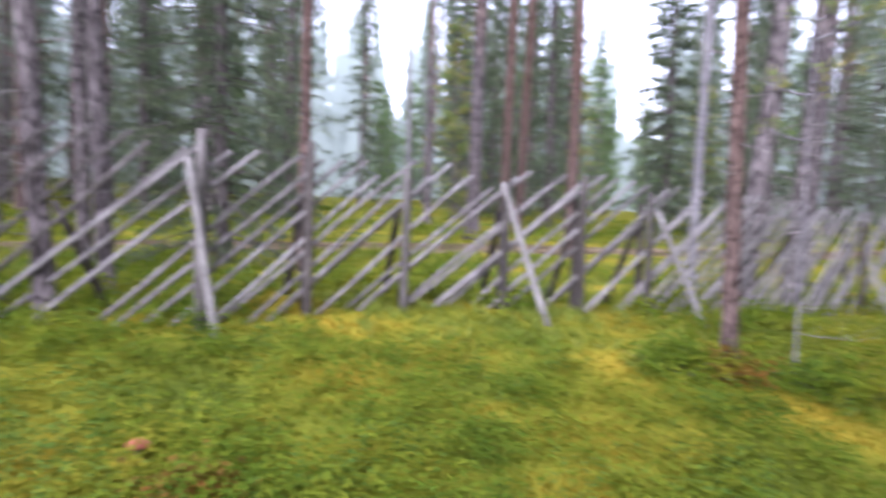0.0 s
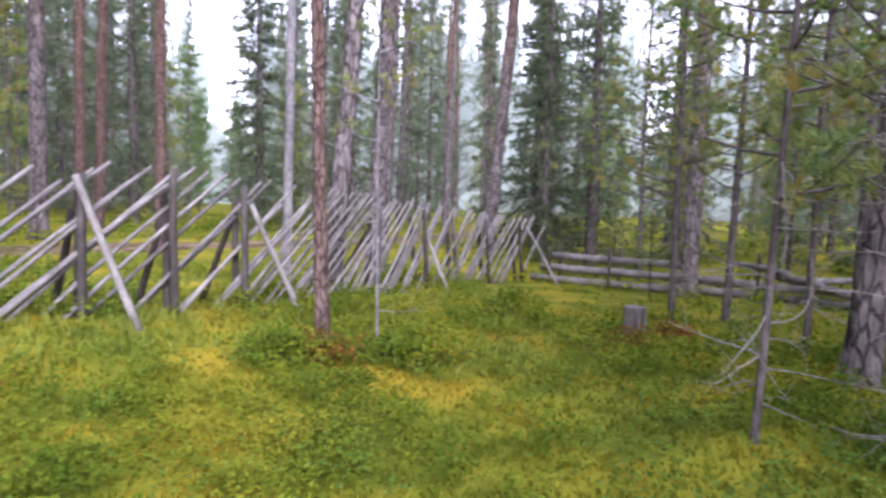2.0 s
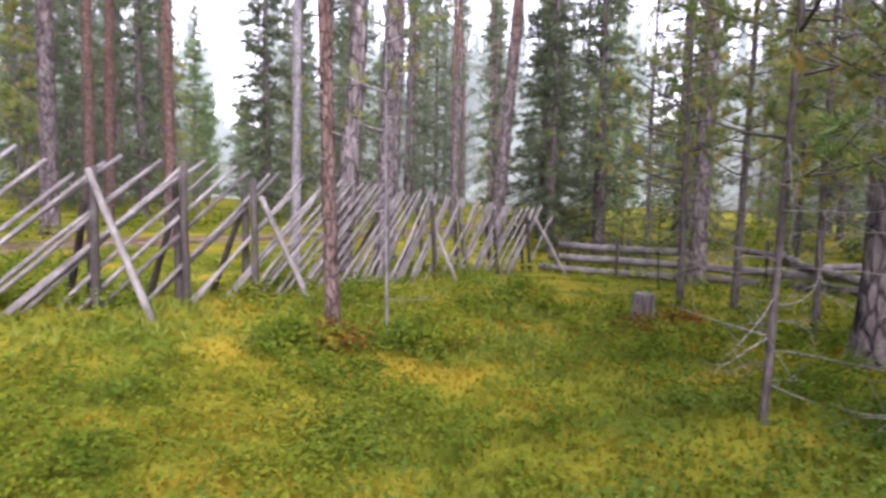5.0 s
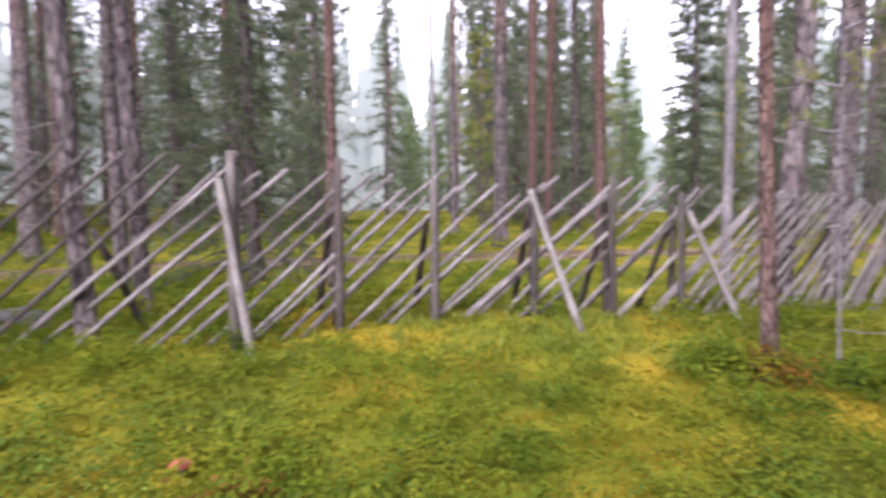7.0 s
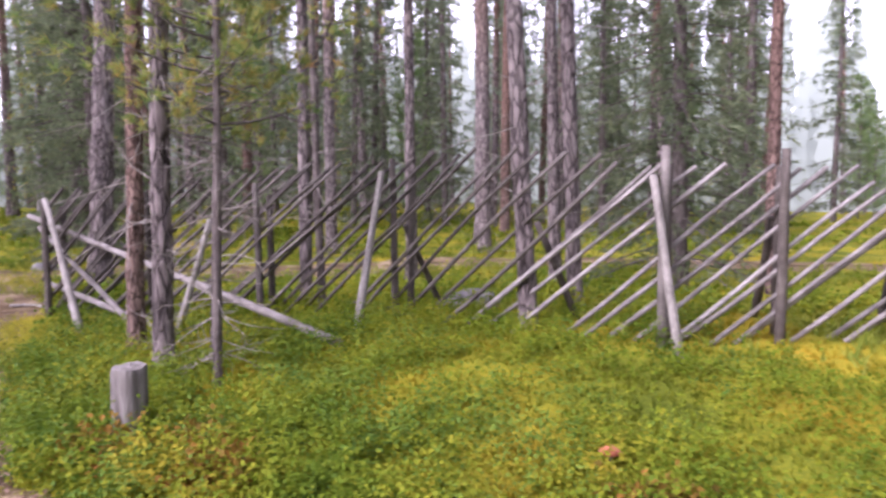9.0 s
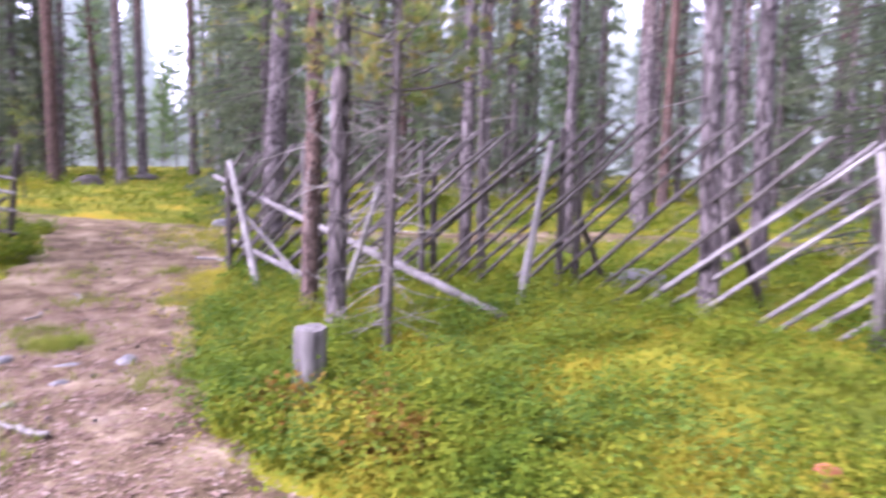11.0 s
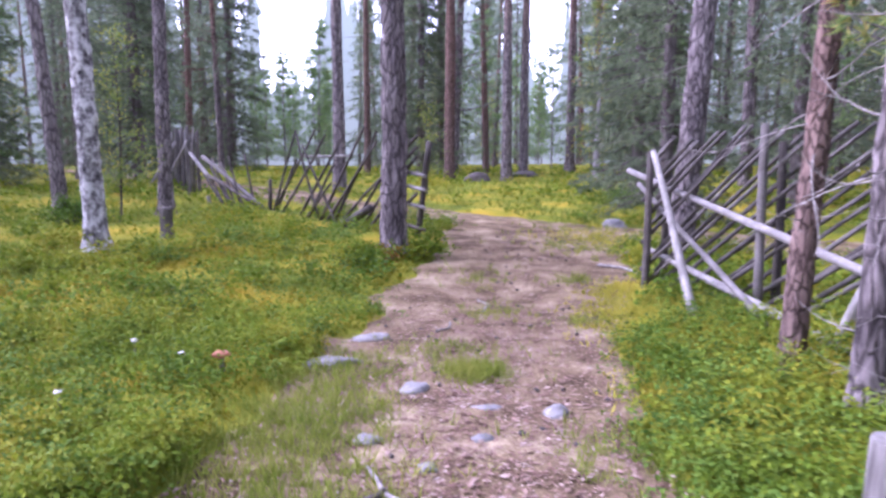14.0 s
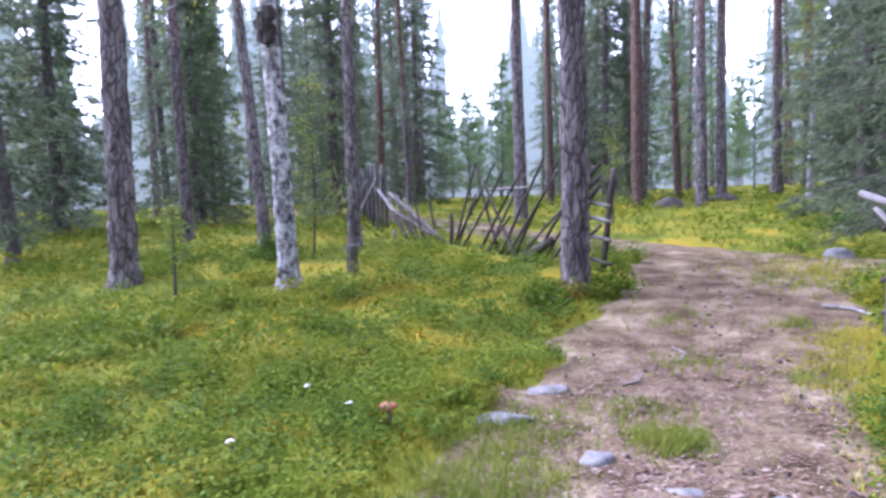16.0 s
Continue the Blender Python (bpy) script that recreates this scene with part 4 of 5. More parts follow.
while placed < 420 and tries < 20000:
    tries += 1
    # one in ten is drawn for the unseen side, added to block light
    b = rn.uniform(-150, 92) if rn.random() < 0.9 else rn.uniform(92, 210)
    dist = 16 + 42 * rn.random() ** 0.75
    x, y = -1 + dist * math.sin(radians(b)), 1.5 + dist * math.cos(radians(b))
    if any((x - p) ** 2 + (y - q) ** 2 < 2.2 for p, q in spots):
        continue
    if seg_dist(np.array([x]), np.array([y]), PATH_FAR)[0] < 2.2 or seg_dist(np.array([x]), np.array([y]), PATH_NEAR)[0] < 2.2:
        continue
    if -26 < x < -11 and -3 < y < 12 or (8 < x < 13.5 and 2 < y < 11) or (-3 < x < 3 and y < 15):
        continue
    if b > 45 and rn.random() < 0.45:
        continue
    pick = int(rn.choice(10, p=[0.07, 0.06, 0.07, 0.06, 0.13, 0.13, 0.12, 0.12, 0.14, 0.10]))
    lane = in_lane(x, y, 1.0 if pick > 3 else 1.3)
    if lane and dist < 34:
        continue
    kind = kinds[8] if lane else kinds[pick]
    sc = rn.uniform(0.8, 1.15) * (0.8 if kind in kinds[8:] else 1.0)
    copy_thing(kind, pose(x, y, gz(x, y) - 0.03, rn.normal() * 0.8, rn.normal() * 0.8, rn.uniform(0, 360)) @ Matrix.Scale(sc, 4))
    spots.append((x, y))
    placed += 1

# the thicket beyond the log fence
for i in range(26):
    x, y = 13.2 + 9 * rn.random(), -1 + 14 * rn.random()
    if any((x - p) ** 2 + (y - q) ** 2 < 1.6 for p, q in spots):
        continue
    copy_thing(kinds[(8, 9, 5, 9)[i % 4]], pose(x, y, gz(x, y) - 0.03, 0, 0, rn.uniform(0, 360)) @ Matrix.Scale(rn.uniform(0.4, 0.75), 4))
    spots.append((x, y))

# unseen trees added close behind the walker, to shade the ground from that side
for i in range(46):
    a = radians(rn.uniform(98, 200))
    dist = 4.5 + 12 * rn.random()
    x, y = 1.5 + dist * math.sin(a), -0.5 + dist * math.cos(a)
    if seg_dist(np.array([x]), np.array([y]), PATH_NEAR)[0] < 1.6:
        continue
    copy_thing(kinds[rn.integers(0, 10)], pose(x, y, gz(x, y) - 0.03, 0, 0, rn.uniform(0, 360)) @ Matrix.Scale(rn.uniform(0.7, 1.0), 4))

# the edge of the wood in the distance, haze painted as pale colour and glow
PAINTED_HAZE = bpy.data.materials.new("painted_haze")
PAINTED_HAZE.use_nodes = True
mb = PAINTED_HAZE.node_tree.nodes["Principled BSDF"]
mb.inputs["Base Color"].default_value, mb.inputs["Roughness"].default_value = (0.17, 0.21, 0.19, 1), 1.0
# weak glow stands in for light scattered by the haze
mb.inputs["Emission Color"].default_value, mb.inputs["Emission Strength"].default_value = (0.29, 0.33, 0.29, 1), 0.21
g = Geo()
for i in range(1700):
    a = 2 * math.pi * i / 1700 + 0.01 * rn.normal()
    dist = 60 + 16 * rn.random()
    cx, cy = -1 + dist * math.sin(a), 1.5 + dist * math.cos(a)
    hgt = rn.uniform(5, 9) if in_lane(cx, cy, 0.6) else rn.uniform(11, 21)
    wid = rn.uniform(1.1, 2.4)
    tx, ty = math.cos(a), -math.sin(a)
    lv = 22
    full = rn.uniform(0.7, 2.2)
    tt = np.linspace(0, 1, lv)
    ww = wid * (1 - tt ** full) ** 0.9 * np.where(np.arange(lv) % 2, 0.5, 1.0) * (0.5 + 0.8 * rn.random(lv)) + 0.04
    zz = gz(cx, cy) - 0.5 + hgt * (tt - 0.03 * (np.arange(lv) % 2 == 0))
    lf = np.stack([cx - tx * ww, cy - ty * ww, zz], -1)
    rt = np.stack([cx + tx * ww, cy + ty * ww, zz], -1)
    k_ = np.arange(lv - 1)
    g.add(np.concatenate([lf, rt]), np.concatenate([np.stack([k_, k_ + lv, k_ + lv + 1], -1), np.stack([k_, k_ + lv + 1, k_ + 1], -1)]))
tagged(new("backdrop", g.mesh("backdrop", PAINTED_HAZE)), "grey-green edge of the distant spruce wood, haze put into its colour and glow", "distant wood", kind="structure")

# ---- stumps, stones and small things ----
def stump(x, y, h, r0, seed, label, tilt=0.0, mat=None):
    th = thing("tree_stump", x, y, gz(x, y) - 0.03, label, "tree stump")
    rn = rng(seed)
    sides = 22
    tt = np.linspace(0, 2 * np.pi, sides, endpoint=False)
    zs = np.r_[np.linspace(-0.05, h - 0.015, 12), h]
    t2, z2 = np.meshgrid(tt, zs)
    rr = r0 * (1 + 0.35 * np.exp(-np.maximum(z2, 0) / 0.07)) * (1 + 0.14 * (vnoise(t2 * 3.2, z2 * 2.0, seed) - 0.5) + 0.06 * (vnoise(t2 * 9, z2 * 5, seed + 1) - 0.5))
    rr[-1] *= 0.93
    zt = z2 + (z2 > h - 0.03) * 0.02 * (vnoise(t2 * 2, t2 * 1.0, seed + 4) - 0.3)
    g = Geo()
    v = np.stack([rr * np.cos(t2) + tilt * z2, rr * np.sin(t2), zt], -1).reshape(-1, 3)
    m = len(zs)
    i, j = np.meshgrid(np.arange(m - 1), np.arange(sides), indexing="ij")
    p, q = i * sides + j, i * sides + (j + 1) % sides
    g.add(v, np.concatenate([np.stack([p, q, q + sides], -1).reshape(-1, 3), np.stack([p, q + sides, p + sides], -1).reshape(-1, 3)]))
    part("side", g, mat or STUMP_WOOD, th, smooth=True)
    g = Geo()
    top = v.reshape(m, sides, 3)[-1]
    inner = top.mean(0) + (top - top.mean(0)) * 0.5 + np.stack([np.zeros(sides), np.zeros(sides), -0.012 * rn.random(sides)], -1)
    mid = top.mean(0)[None] + np.array([[0, 0, -0.01]])
    c_ = np.arange(sides)
    n1 = (c_ + 1) % sides
    g.add(np.vstack([top, inner, mid]), np.concatenate([np.stack([c_, n1, sides + n1], -1), np.stack([c_, sides + n1, sides + c_], -1), np.stack([sides + c_, sides + n1, np.full(sides, 2 * sides)], -1)]))
    part("cut_face", g, CUT_WOOD, th, "greyed saw-cut top")


stump(-3.58, 2.36, 0.49, 0.10, 861, "tall grey sawn stump beside the path", 0.06)
stump(-11.77, -1.11, 0.46, 0.085, 863, "narrow dark stump with a split side beneath a slim pine", 0.0, MID_WOOD)
stump(6.2, 4.15, 0.37, 0.115, 862, "weathered cracked grey stump in the moss", -0.03)


def stone(x, y, sx, sy, sz, seed, label, name="stone", group="stones on the path", mat=None):
    rn = rng(seed)
    bm = bmesh.new()
    bmesh.ops.create_icosphere(bm, subdivisions=3, radius=1)
    off = Vector((rn.random() * 50, rn.random() * 50, 0))
    for v in bm.verts:
        k_ = 1 + 0.35 * noise.noise(v.co * 1.3 + off) + 0.12 * noise.noise(v.co * 4 + off)
        v.co = Vector((v.co.x * sx * k_, v.co.y * sy * k_, max(-0.5, v.co.z) * sz * k_))
    me = bpy.data.meshes.new(name)
    bm.to_mesh(me)
    bm.free()
    me.polygons.foreach_set("use_smooth", np.full(len(me.polygons), True))
    me.materials.append(mat or STONE)
    ob = new(name, me)
    ob.matrix_basis = pose(x, y, land(x, y) + 0.012 - 0.25 * sz, 0, 0, rn.uniform(-20, 20))
    return tagged(ob, label, "stone", group)


for i, (x, y, sx, sy, sz) in enumerate(((-6.35, 0.72, 0.10, 0.24, 0.06), (-5.73, 1.15, 0.08, 0.10, 0.06), (-5.18, 1.85, 0.075, 0.09, 0.07), (-6.95, 1.07, 0.08, 0.16, 0.05), (-5.05, 0.78, 0.07, 0.08, 0.05),
                                       (-3.8, 1.42, 0.18, 0.22, 0.012), (-4.95, 1.35, 0.04, 0.07, 0.03), (-5.35, 1.5, 0.05, 0.09, 0.02), (-4.7, 1.0, 0.05, 0.05, 0.03))):
    stone(x, y, sx, sy, sz, 870 + i, "half-buried grey stone on the path", mat=DIRT if i == 5 else None)
stone(-3.7, 6.5, 0.42, 0.32, 0.34, 890, "rounded grey boulder behind the pole fence", "boulder", " ")
stone(-12.6, 6.3, 0.2, 0.24, 0.17, 891, "grey stone in the grass beyond the gap", "boulder", " ")
stone(-24.0, 7.3, 0.4, 0.5, 0.35, 892, "dark mossy stone among the far trees", "boulder", " ", DARK_WOOD)
stone(-26.5, 10.0, 0.5, 0.7, 0.3, 893, "dark mossy stone among the far trees", "boulder", " ", DARK_WOOD)


def branch(pts, r0, seed, label, mat=None):
    th = thing("fallen_branch", pts[0][0], pts[0][1], gz(*pts[0]), label, "branch", "fallen branches")
    o = np.array([pts[0][0], pts[0][1], gz(*pts[0])])
    p = np.array([(x, y, float(land(x, y)) + 0.015 + r0) for x, y in pts]) - o
    k_ = np.linspace(0, len(p) - 1, 14)
    p = np.stack([np.interp(k_, np.arange(len(p)), p[:, a]) for a in range(3)], -1)
    p += rng(seed).normal(size=p.shape) * np.array([0.008, 0.008, 0.003])
    g = Geo()
    g.tube(p, np.linspace(r0, r0 * 0.5, 14), 7, 0.12, seed)
    part("bough", g, mat or TWIG, th, smooth=True)


branch(((-4.0, 1.05), (-4.12, 0.98), (-4.3, 0.92), (-4.45, 0.78), (-4.7, 0.72)), 0.02, 901, "crooked grey branch lying on the path")
branch(((-4.5, 0.76), (-4.3, 0.6), (-4.1, 0.4)), 0.018, 902, "dark branch lying on the path", DARK_WOOD)
branch(((-9.2, 4.2), (-9.0, 4.35), (-8.6, 4.4)), 0.022, 903, "bare grey branch lying by the gate post")
branch(((-7.6, 2.2), (-7.9, 2.35), (-8.1, 2.3)), 0.012, 904, "thin bare twig lying on the path")
branch(((-7.0, 1.6), (-7.1, 1.75), (-7.3, 1.8)), 0.012, 905, "thin bare twig lying on the path")


def mushroom(x, y, r0, h, colour, name, label, cat):
    th = thing(name, x, y, gz(x, y), label, cat)
    mt = material(name + "_skin", [tuple(c_ * 0.7 for c_ in colour), colour, tuple(min(1, c_ * 1.2) for c_ in colour)], 30, rough=0.5, bump=0.2, vary=0.1)
    g = Geo()
    g.tube([(0, 0, -0.02), (0, 0, h * 0.5), (0.004, 0, h)], [0.35 * r0, 0.28 * r0, 0.25 * r0], 9)
    part("stalk", g, CUT_WOOD, th, smooth=True)
    g = Geo()
    g.tube([(0, 0, h - 0.008), (0, 0, h), (0, 0, h + 0.3 * r0), (0, 0, h + 0.5 * r0), (0, 0, h + 0.55 * r0)], [0.3 * r0, r0, 0.85 * r0, 0.45 * r0, 0.05 * r0], 14, 0.05, 3)
    part("cap", g, mt, th, smooth=True)


mushroom(-0.98, 3.36, 0.06, 0.08, (0.42, 0.13, 0.08), "red_mushroom", "reddish brown mushroom in the moss", "mushroom")
mushroom(-6.25, 0.0, 0.06, 0.13, (0.34, 0.13, 0.07), "orange_mushroom", "orange-red mushroom cap among shrubs", "mushroom")
for x, y in ((-6.7, -0.6), (-5.75, -0.8), (-6.3, -0.25)):
    mushroom(x, y, 0.026, 0.13, (0.72, 0.70, 0.66), "white_mushroom", "small white mushroom among the shrubs", "mushroom")



def bush(x, y, reach, h, n, seed, label, mat=None):
    th = thing("low_bush", x, y, gz(x, y), label, "bush", "bushes")
    rn = rng(seed)
    lf, wd = Geo(), Geo()
    for _ in range(n):
        a, f = rn.random() * 6.28, rn.random() ** 0.5
        tip = np.array([math.cos(a) * reach * f, math.sin(a) * reach * f, h * (1.1 - 0.7 * f * f) * (0.7 + 0.4 * rn.random())])
        t = np.linspace(0, 1, 4)[:, None]
        wd.tube(tip * t * np.array([1, 1, 0.6]) + tip * np.array([0, 0, 0.4]) * t ** 2, 0.004 * (1 - 0.6 * t[:, 0]), 3, cap=False)
        k_ = 34
        uu = 0.4 + 0.6 * rn.random(k_)[:, None]
        at = tip * uu + rn.normal(size=(k_, 3)) * 0.05
        w = rn.normal(size=(k_, 3))
        w /= np.linalg.norm(w, axis=1)[:, None]
        lf.leaves(at, w, rn.normal(size=(k_, 3)) * 0.5 + np.array([0, 0, 1.0]), np.full(k_, 0.045), np.full(k_, 0.017))
    part("woody_base", wd, DARK_WOOD, th)
    part("foliage", lf, mat or COWBERRY_LEAF, th)


bush(-13.4, -2.75, 0.7, 0.42, 60, 961, "low dark green bush behind the birch")
bush(-9.7, 1.35, 0.45, 0.25, 34, 962, "low bush at the foot of the gap pine", SHRUB_LEAF)
bush(-10.3, 2.25, 0.5, 0.22, 34, 963, "grey-green low bush at the path edge", SHRUB_LEAF)
bush(3.4, 4.35, 0.5, 0.28, 36, 964, "low dark bush beside the red pine", SHRUB_LEAF)
bush(2.4, 4.7, 0.45, 0.22, 30, 965, "low dark bush at the foot of the red pine", SHRUB_LEAF)
bush(6.3, 6.2, 0.5, 0.3, 34, 966, "low dark bush in the moss before the log fence", SHRUB_LEAF)
RUSTY_LEAF = material("rusty_bilberry_leaves", [(0.10, 0.085, 0.015), (0.20, 0.12, 0.02), (0.32, 0.13, 0.03)], 2.0, rough=0.65, bump=0, grain=8, vary=0.3, island=True, through=0.3)
for i, (x, y, reach, h) in enumerate(((-3.35, 2.1, 0.28, 0.2), (-3.0, 2.5, 0.3, 0.17), (-2.6, 2.2, 0.25, 0.15), (6.55, 3.95, 0.25, 0.12), (5.8, 3.9, 0.3, 0.16), (2.75, 4.6, 0.3, 0.18), (-0.6, 3.0, 0.25, 0.12), (-9.9, 1.55, 0.35, 0.16))):
    bush(x, y, reach, h, 22, 970 + i, "low bilberry bush with rusty autumn leaves", RUSTY_LEAF)
bush(-15.5, 8.0, 0.7, 0.4, 40, 967, "low dark bush before the spruces")

# ---- undergrowth, the parts that nobody could count ----
EYE_LINE = [(0.2, 0.1), (-1.0, 0.2), (-2.35, 0.47)]


def scatter(n, lo, hi, seed, bear=(-158, 92)):
    """Places on the floor, between two distances of the line walked, denser towards it."""
    rn = rng(seed)
    xs, ys, have = [], [], 0
    while have < n:
        ang, rad = rn.uniform(0, 2 * np.pi, 4 * n), (hi + 1.4) * np.sqrt(rn.random(4 * n))
        x, y = -1.0 + rad * np.cos(ang), 0.3 + rad * np.sin(ang)
        d = seg_dist(x, y, EYE_LINE)
        turn = np.degrees(np.arctan2(x + 0.6, y - 0.2))
        ok = (d > lo) & (d < hi) & (turn > bear[0]) & (turn < bear[1]) & (rn.random(4 * n) < np.minimum(1, lo * 1.6 / np.maximum(d, 0.1)))
        xs.append(x[ok])
        ys.append(y[ok])
        have += ok.sum()
    return np.concatenate(xs)[:n], np.concatenate(ys)[:n]


def shrubs(name, n, lo, hi, leaf, tall, mat, seed, label, keep, sprig=9, bunch=7, wide=0.16):
    """Low bushes: rounded bunches of leafy sprigs."""
    cx, cy = scatter(n // bunch, lo, hi, seed)
    rn = rng(seed + 1)
    ok = (path_mask(cx, cy) < 0.3) & (rn.random(len(cx)) < keep(cx, cy))
    cx, cy = cx[ok], cy[ok]
    size = 0.55 + 0.8 * rn.random(len(cx))
    ox, oy = rn.normal(size=(2, len(cx), bunch)) * wide
    x, y = (cx[:, None] + ox * size[:, None]).ravel(), (cy[:, None] + oy * size[:, None]).ravel()
    dome = np.exp(-(ox ** 2 + oy ** 2) / (2 * wide ** 2) * 0.8).ravel() * np.repeat(size, bunch)
    z = ground_z(x, y)
    hgt = tall * (0.3 + 0.95 * dome) * (0.7 + 0.5 * rn.random(len(x)))
    m = len(x)
    lean_ = np.stack([ox.ravel(), oy.ravel()], -1) * 1.5 + rn.normal(size=(m, 2)) * 0.25
    f = 1 - 0.8 * rn.random((m, sprig)) ** 1.5
    px_ = x[:, None] + lean_[:, :1] * hgt[:, None] * f + rn.normal(size=(m, sprig)) * leaf * 1.1
    py_ = y[:, None] + lean_[:, 1:] * hgt[:, None] * f + rn.normal(size=(m, sprig)) * leaf * 1.1
    pz_ = z[:, None] + hgt[:, None] * f
    at = np.stack([px_, py_, pz_], -1).reshape(-1, 3)
    w = rn.normal(size=at.shape) * np.array([1, 1, 0.4]) + np.array([0, 0, 0.15])
    w /= np.linalg.norm(w, axis=1)[:, None]
    up = rn.normal(size=at.shape) * 0.45 + np.array([0, 0, 1.0])
    ln = leaf * (0.7 + 0.6 * rn.random(len(at)))
    g = Geo()
    g.leaves(at, w, up, ln, ln * 0.36)
    tagged(new(name, g.mesh(name, mat)), label, "undergrowth", kind="stuff")


def patch(kx, thr, sharp=4):
    return lambda x, y: np.clip((vnoise(x * 0.55, y * 0.55, kx) * 0.6 + vnoise(x * 1.7, y * 1.7, kx + 1) * 0.4 - thr) * sharp + 0.35, 0.22, 1) * np.where(x > -2.6, 0.62, 1.0)


shrubs("bilberry_shrubs", 46000, 1.2, 5.5, 0.029, 0.19, SHRUB_LEAF, 910, "low yellow-green bilberry shrubs covering the moss", patch(51, 0.42, 7), 8, 16, 0.10)
shrubs("bilberry_shrubs_beyond", 36000, 5.5, 13, 0.05, 0.2, SHRUB_LEAF, 912, "low yellow-green bilberry shrubs covering the moss", patch(51, 0.42, 7), 7, 12, 0.13)
shrubs("bilberry_shrubs_far", 16000, 13, 34, 0.11, 0.22, SHRUB_LEAF, 914, "low green shrubs on the far forest floor", patch(51, 0.36), 6, wide=0.3)
shrubs("cowberry_shrubs", 34000, 1.4, 6.5, 0.027, 0.2, COWBERRY_LEAF, 916, "glossy green cowberry shrubs beside the path", lambda x, y: np.clip(1.5 - np.abs(seg_dist(x, y, PATH_NEAR) - 1.9) * 0.55, 0.12, 1) * patch(61, 0.36)(x, y), 8, 14, 0.11)
shrubs("cowberry_shrubs_beyond", 18000, 6.5, 12, 0.045, 0.2, COWBERRY_LEAF, 918, "glossy green cowberry shrubs beyond the path", lambda x, y: np.clip(1.5 - np.abs(seg_dist(x, y, PATH_NEAR) - 2.0) * 0.45, 0.05, 1) * patch(61, 0.36)(x, y), 8, 14, 0.11)


def blades(name, x, y, tall, width, per, mat, seed, label, category="grass"):
    g = Geo()
    at = np.stack([x, y, ground_z(x, y) + 0.03 * path_mask(x, y)], -1)
    g.needles(at, np.broadcast_to(np.array([0, 0, 1.0]), at.shape), tall, width, per, 0.45, seed)
    tagged(new(name, g.mesh(name, mat)), label, category, kind="stuff")


x, y = scatter(85000, 1.2, 9, 920)
ok = path_mask(x, y) < 0.4
blades("moss_fronds", x[ok], y[ok], 0.04, 0.008, 3, MOSS_FROND, 921, "short yellow moss fronds on the forest floor", "moss")
x, y = scatter(26000, 5, 26, 922)
ok = (path_mask(x, y) < 0.3) & (vnoise(x * 0.4, y * 0.4, 71) > 0.35)
blades("grass", x[ok], y[ok], 0.13, 0.012, 4, GRASS_BLADE, 923, "thin yellow-green grass among the shrubs")
rn = rng(925)
tx, ty = [], []
for cx, cy, n_, sp in ((-5.96, 1.6, 260, 0.12), (-4.9, 0.4, 420, 0.32), (-5.5, 0.6, 300, 0.25), (-4.2, 0.35, 320, 0.28), (-6.2, 0.75, 160, 0.2), (-8.6, 3.6, 40, 0.12), (-7.0, 2.9, 40, 0.12), (-6.3, 1.75, 30, 0.2), (-10.6, 4.7, 150, 0.5), (-12.0, 5.6, 200, 0.7), (-7.6, 2.3, 60, 0.2), (-6.5, 1.5, 60, 0.2), (-4.6, 1.9, 60, 0.2), (-9.0, 2.6, 60, 0.3)):
    tx.append(cx + rn.normal(size=n_) * sp)
    ty.append(cy + rn.normal(size=n_) * sp)
blades("path_grass_tufts", np.concatenate(tx), np.concatenate(ty), 0.10, 0.005, 8, GRASS_BLADE, 926, "thin tufts of pale green grass on the path")

rn = rng(927)
tx, ty = [], []
for cx, cy, n_, sp in ((-7.1, 3.5, 900, 0.28), (-6.5, 3.35, 700, 0.25), (-6.0, 3.4, 500, 0.25), (-8.0, 3.9, 400, 0.2), (-5.3, 2.75, 350, 0.2), (-7.2, 3.9, 500, 0.3), (-11.2, 5.4, 700, 0.5)):
    tx.append(cx + rn.normal(size=n_) * sp)
    ty.append(cy + rn.normal(size=n_) * sp)
blades("bright_moss_cushions", np.concatenate(tx), np.concatenate(ty), 0.07, 0.009, 5, BRIGHT_MOSS, 928, "bright yellow moss cushions at the path edge", "moss")

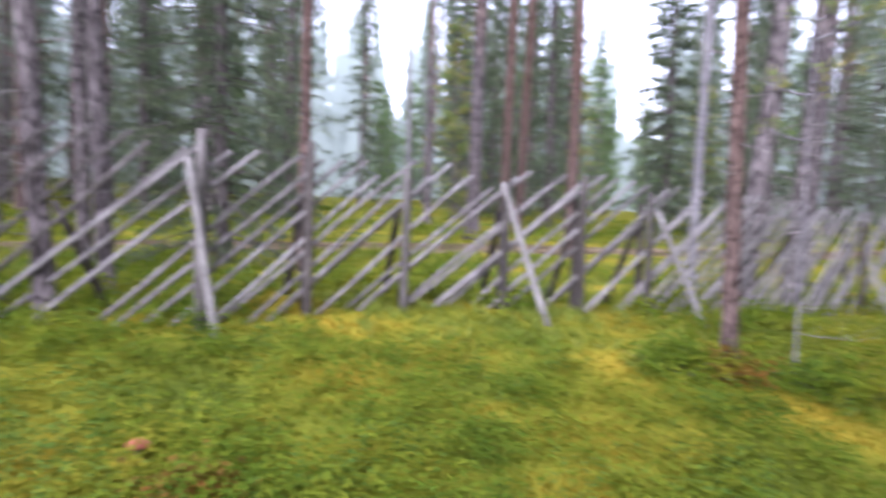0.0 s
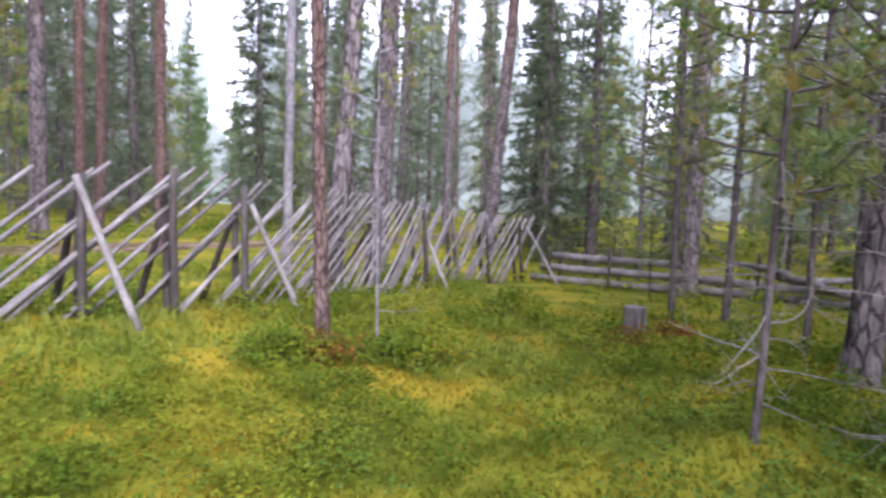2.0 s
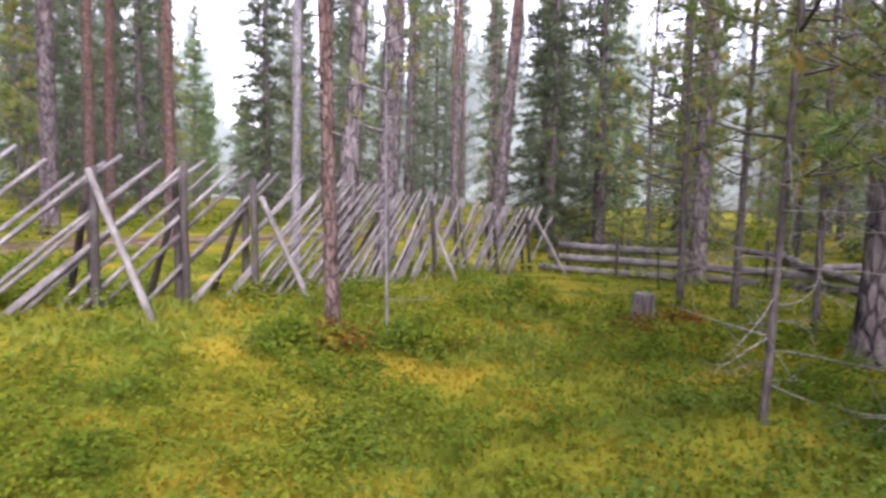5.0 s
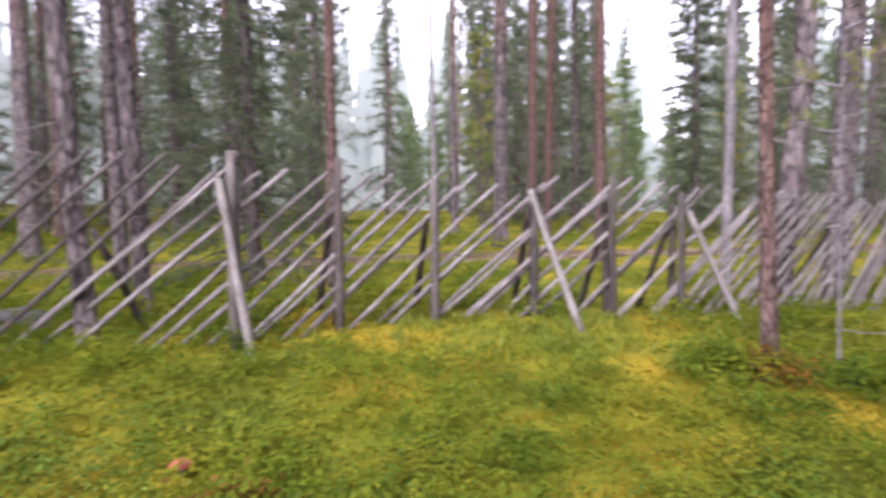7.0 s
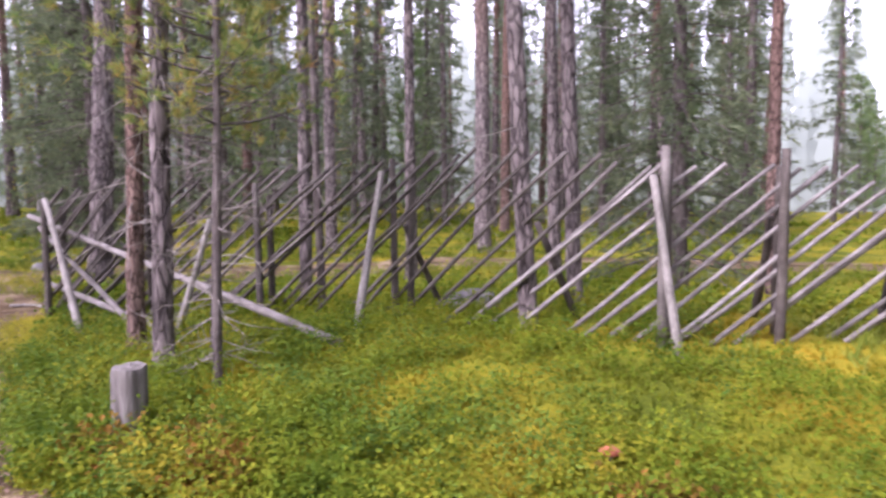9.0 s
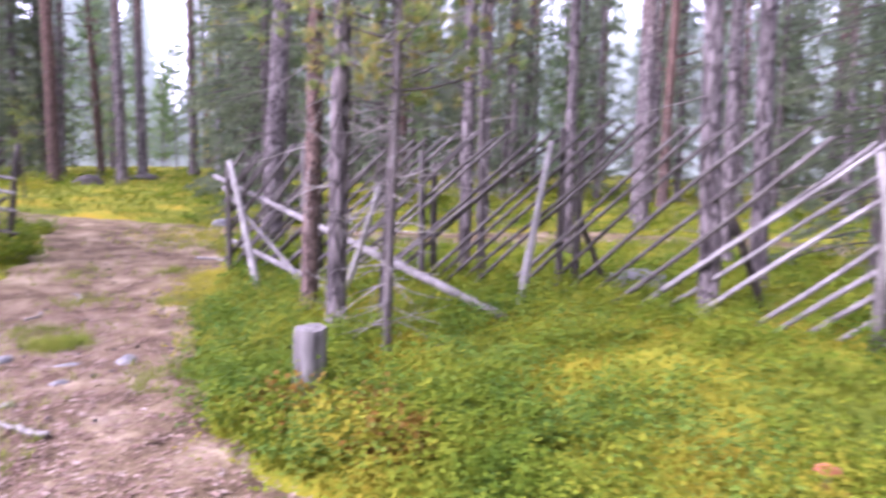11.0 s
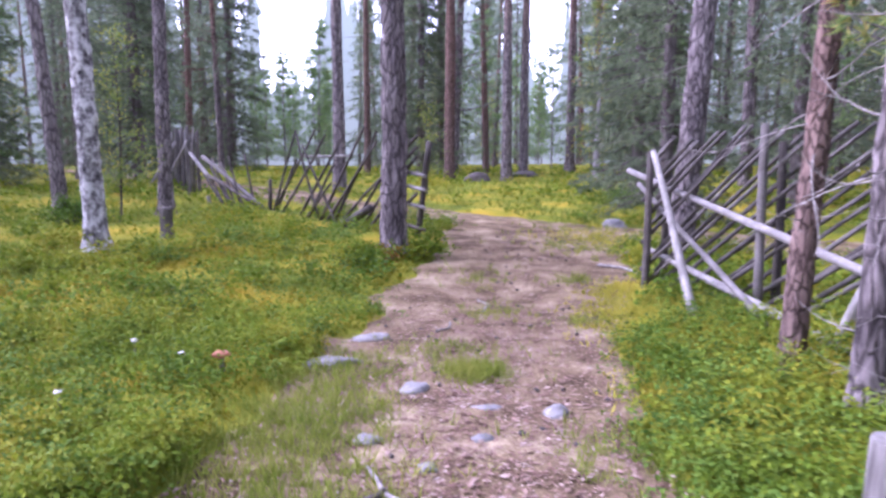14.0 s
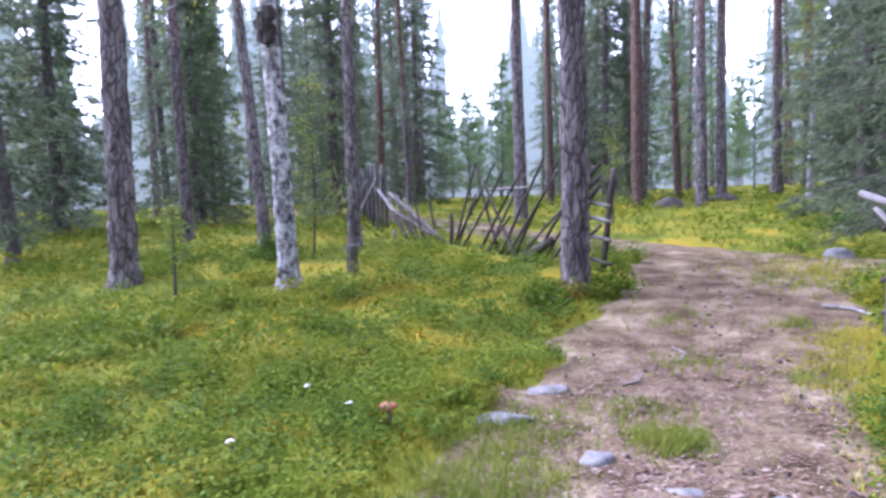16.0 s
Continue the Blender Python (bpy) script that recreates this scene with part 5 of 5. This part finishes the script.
# chips, cones and needles strewn on the path
rn = rng(930)
m = 36000
t = rn.random(m)
s_ = np.interp(t, [0, 0.75, 1], [0, 0.55, 1])
P_ = np.array([(-1.5, -0.1), (-4.2, 0.95), (-5.6, 1.35), (-7.2, 2.2), (-9.4, 3.3), (-12.2, 4.6)])
D_ = np.r_[0, np.cumsum(np.hypot(*np.diff(P_, axis=0).T))]
x = np.interp(s_ * D_[-1], D_, P_[:, 0]) + rn.normal(size=m) * 0.75
y = np.interp(s_ * D_[-1], D_, P_[:, 1]) + rn.normal(size=m) * 0.75
ok = path_mask(x, y) > 0.55
x, y = x[ok], y[ok]
m = len(x)
at = np.stack([x, y, land(x, y) + 0.012 + 0.012 * rn.random(m)], -1)
w = np.stack([rn.normal(size=m), rn.normal(size=m), 0.06 * rn.normal(size=m)], -1)
w /= np.linalg.norm(w, axis=1)[:, None]
g = Geo()
ln = 0.016 + 0.05 * rn.random(m) ** 2
g.leaves(at, w, np.stack([0.2 * rn.normal(size=m), 0.2 * rn.normal(size=m), np.ones(m)], -1), ln, 0.003 + 0.013 * rn.random(m) ** 2)
tagged(new("path_litter", g.mesh("path_litter", LITTER)), "brown needles, bark chips and cone scales on the path", "litter", kind="stuff")

# dark cones on the path
rn = rng(940)
g = Geo()
m = 80
sx = -3.6 - 8.0 * rn.random(m)
sy = np.interp(-sx, [3.6, 5.6, 7.2, 9.4, 12], [0.8, 1.35, 2.2, 3.3, 4.6]) + rn.normal(size=m) * 0.7
for x, y in zip(sx, sy):
    if path_mask(np.array([x]), np.array([y]))[0] > 0.6:
        a = rn.random() * 6.28
        p = np.array([x, y, float(land(x, y)) + 0.024])
        d = np.array([math.cos(a), math.sin(a), 0.1]) * 0.02
        g.tube([p - d, p - d * 0.5, p + d * 0.3, p + d], [0.004, 0.012, 0.010, 0.003], 6, 0.2, int(rn.integers(999)))
tagged(new("pine_cones", g.mesh("pine_cones", DARK_WOOD)), "small dark pine cones strewn on the path", "pine cone", kind="stuff")
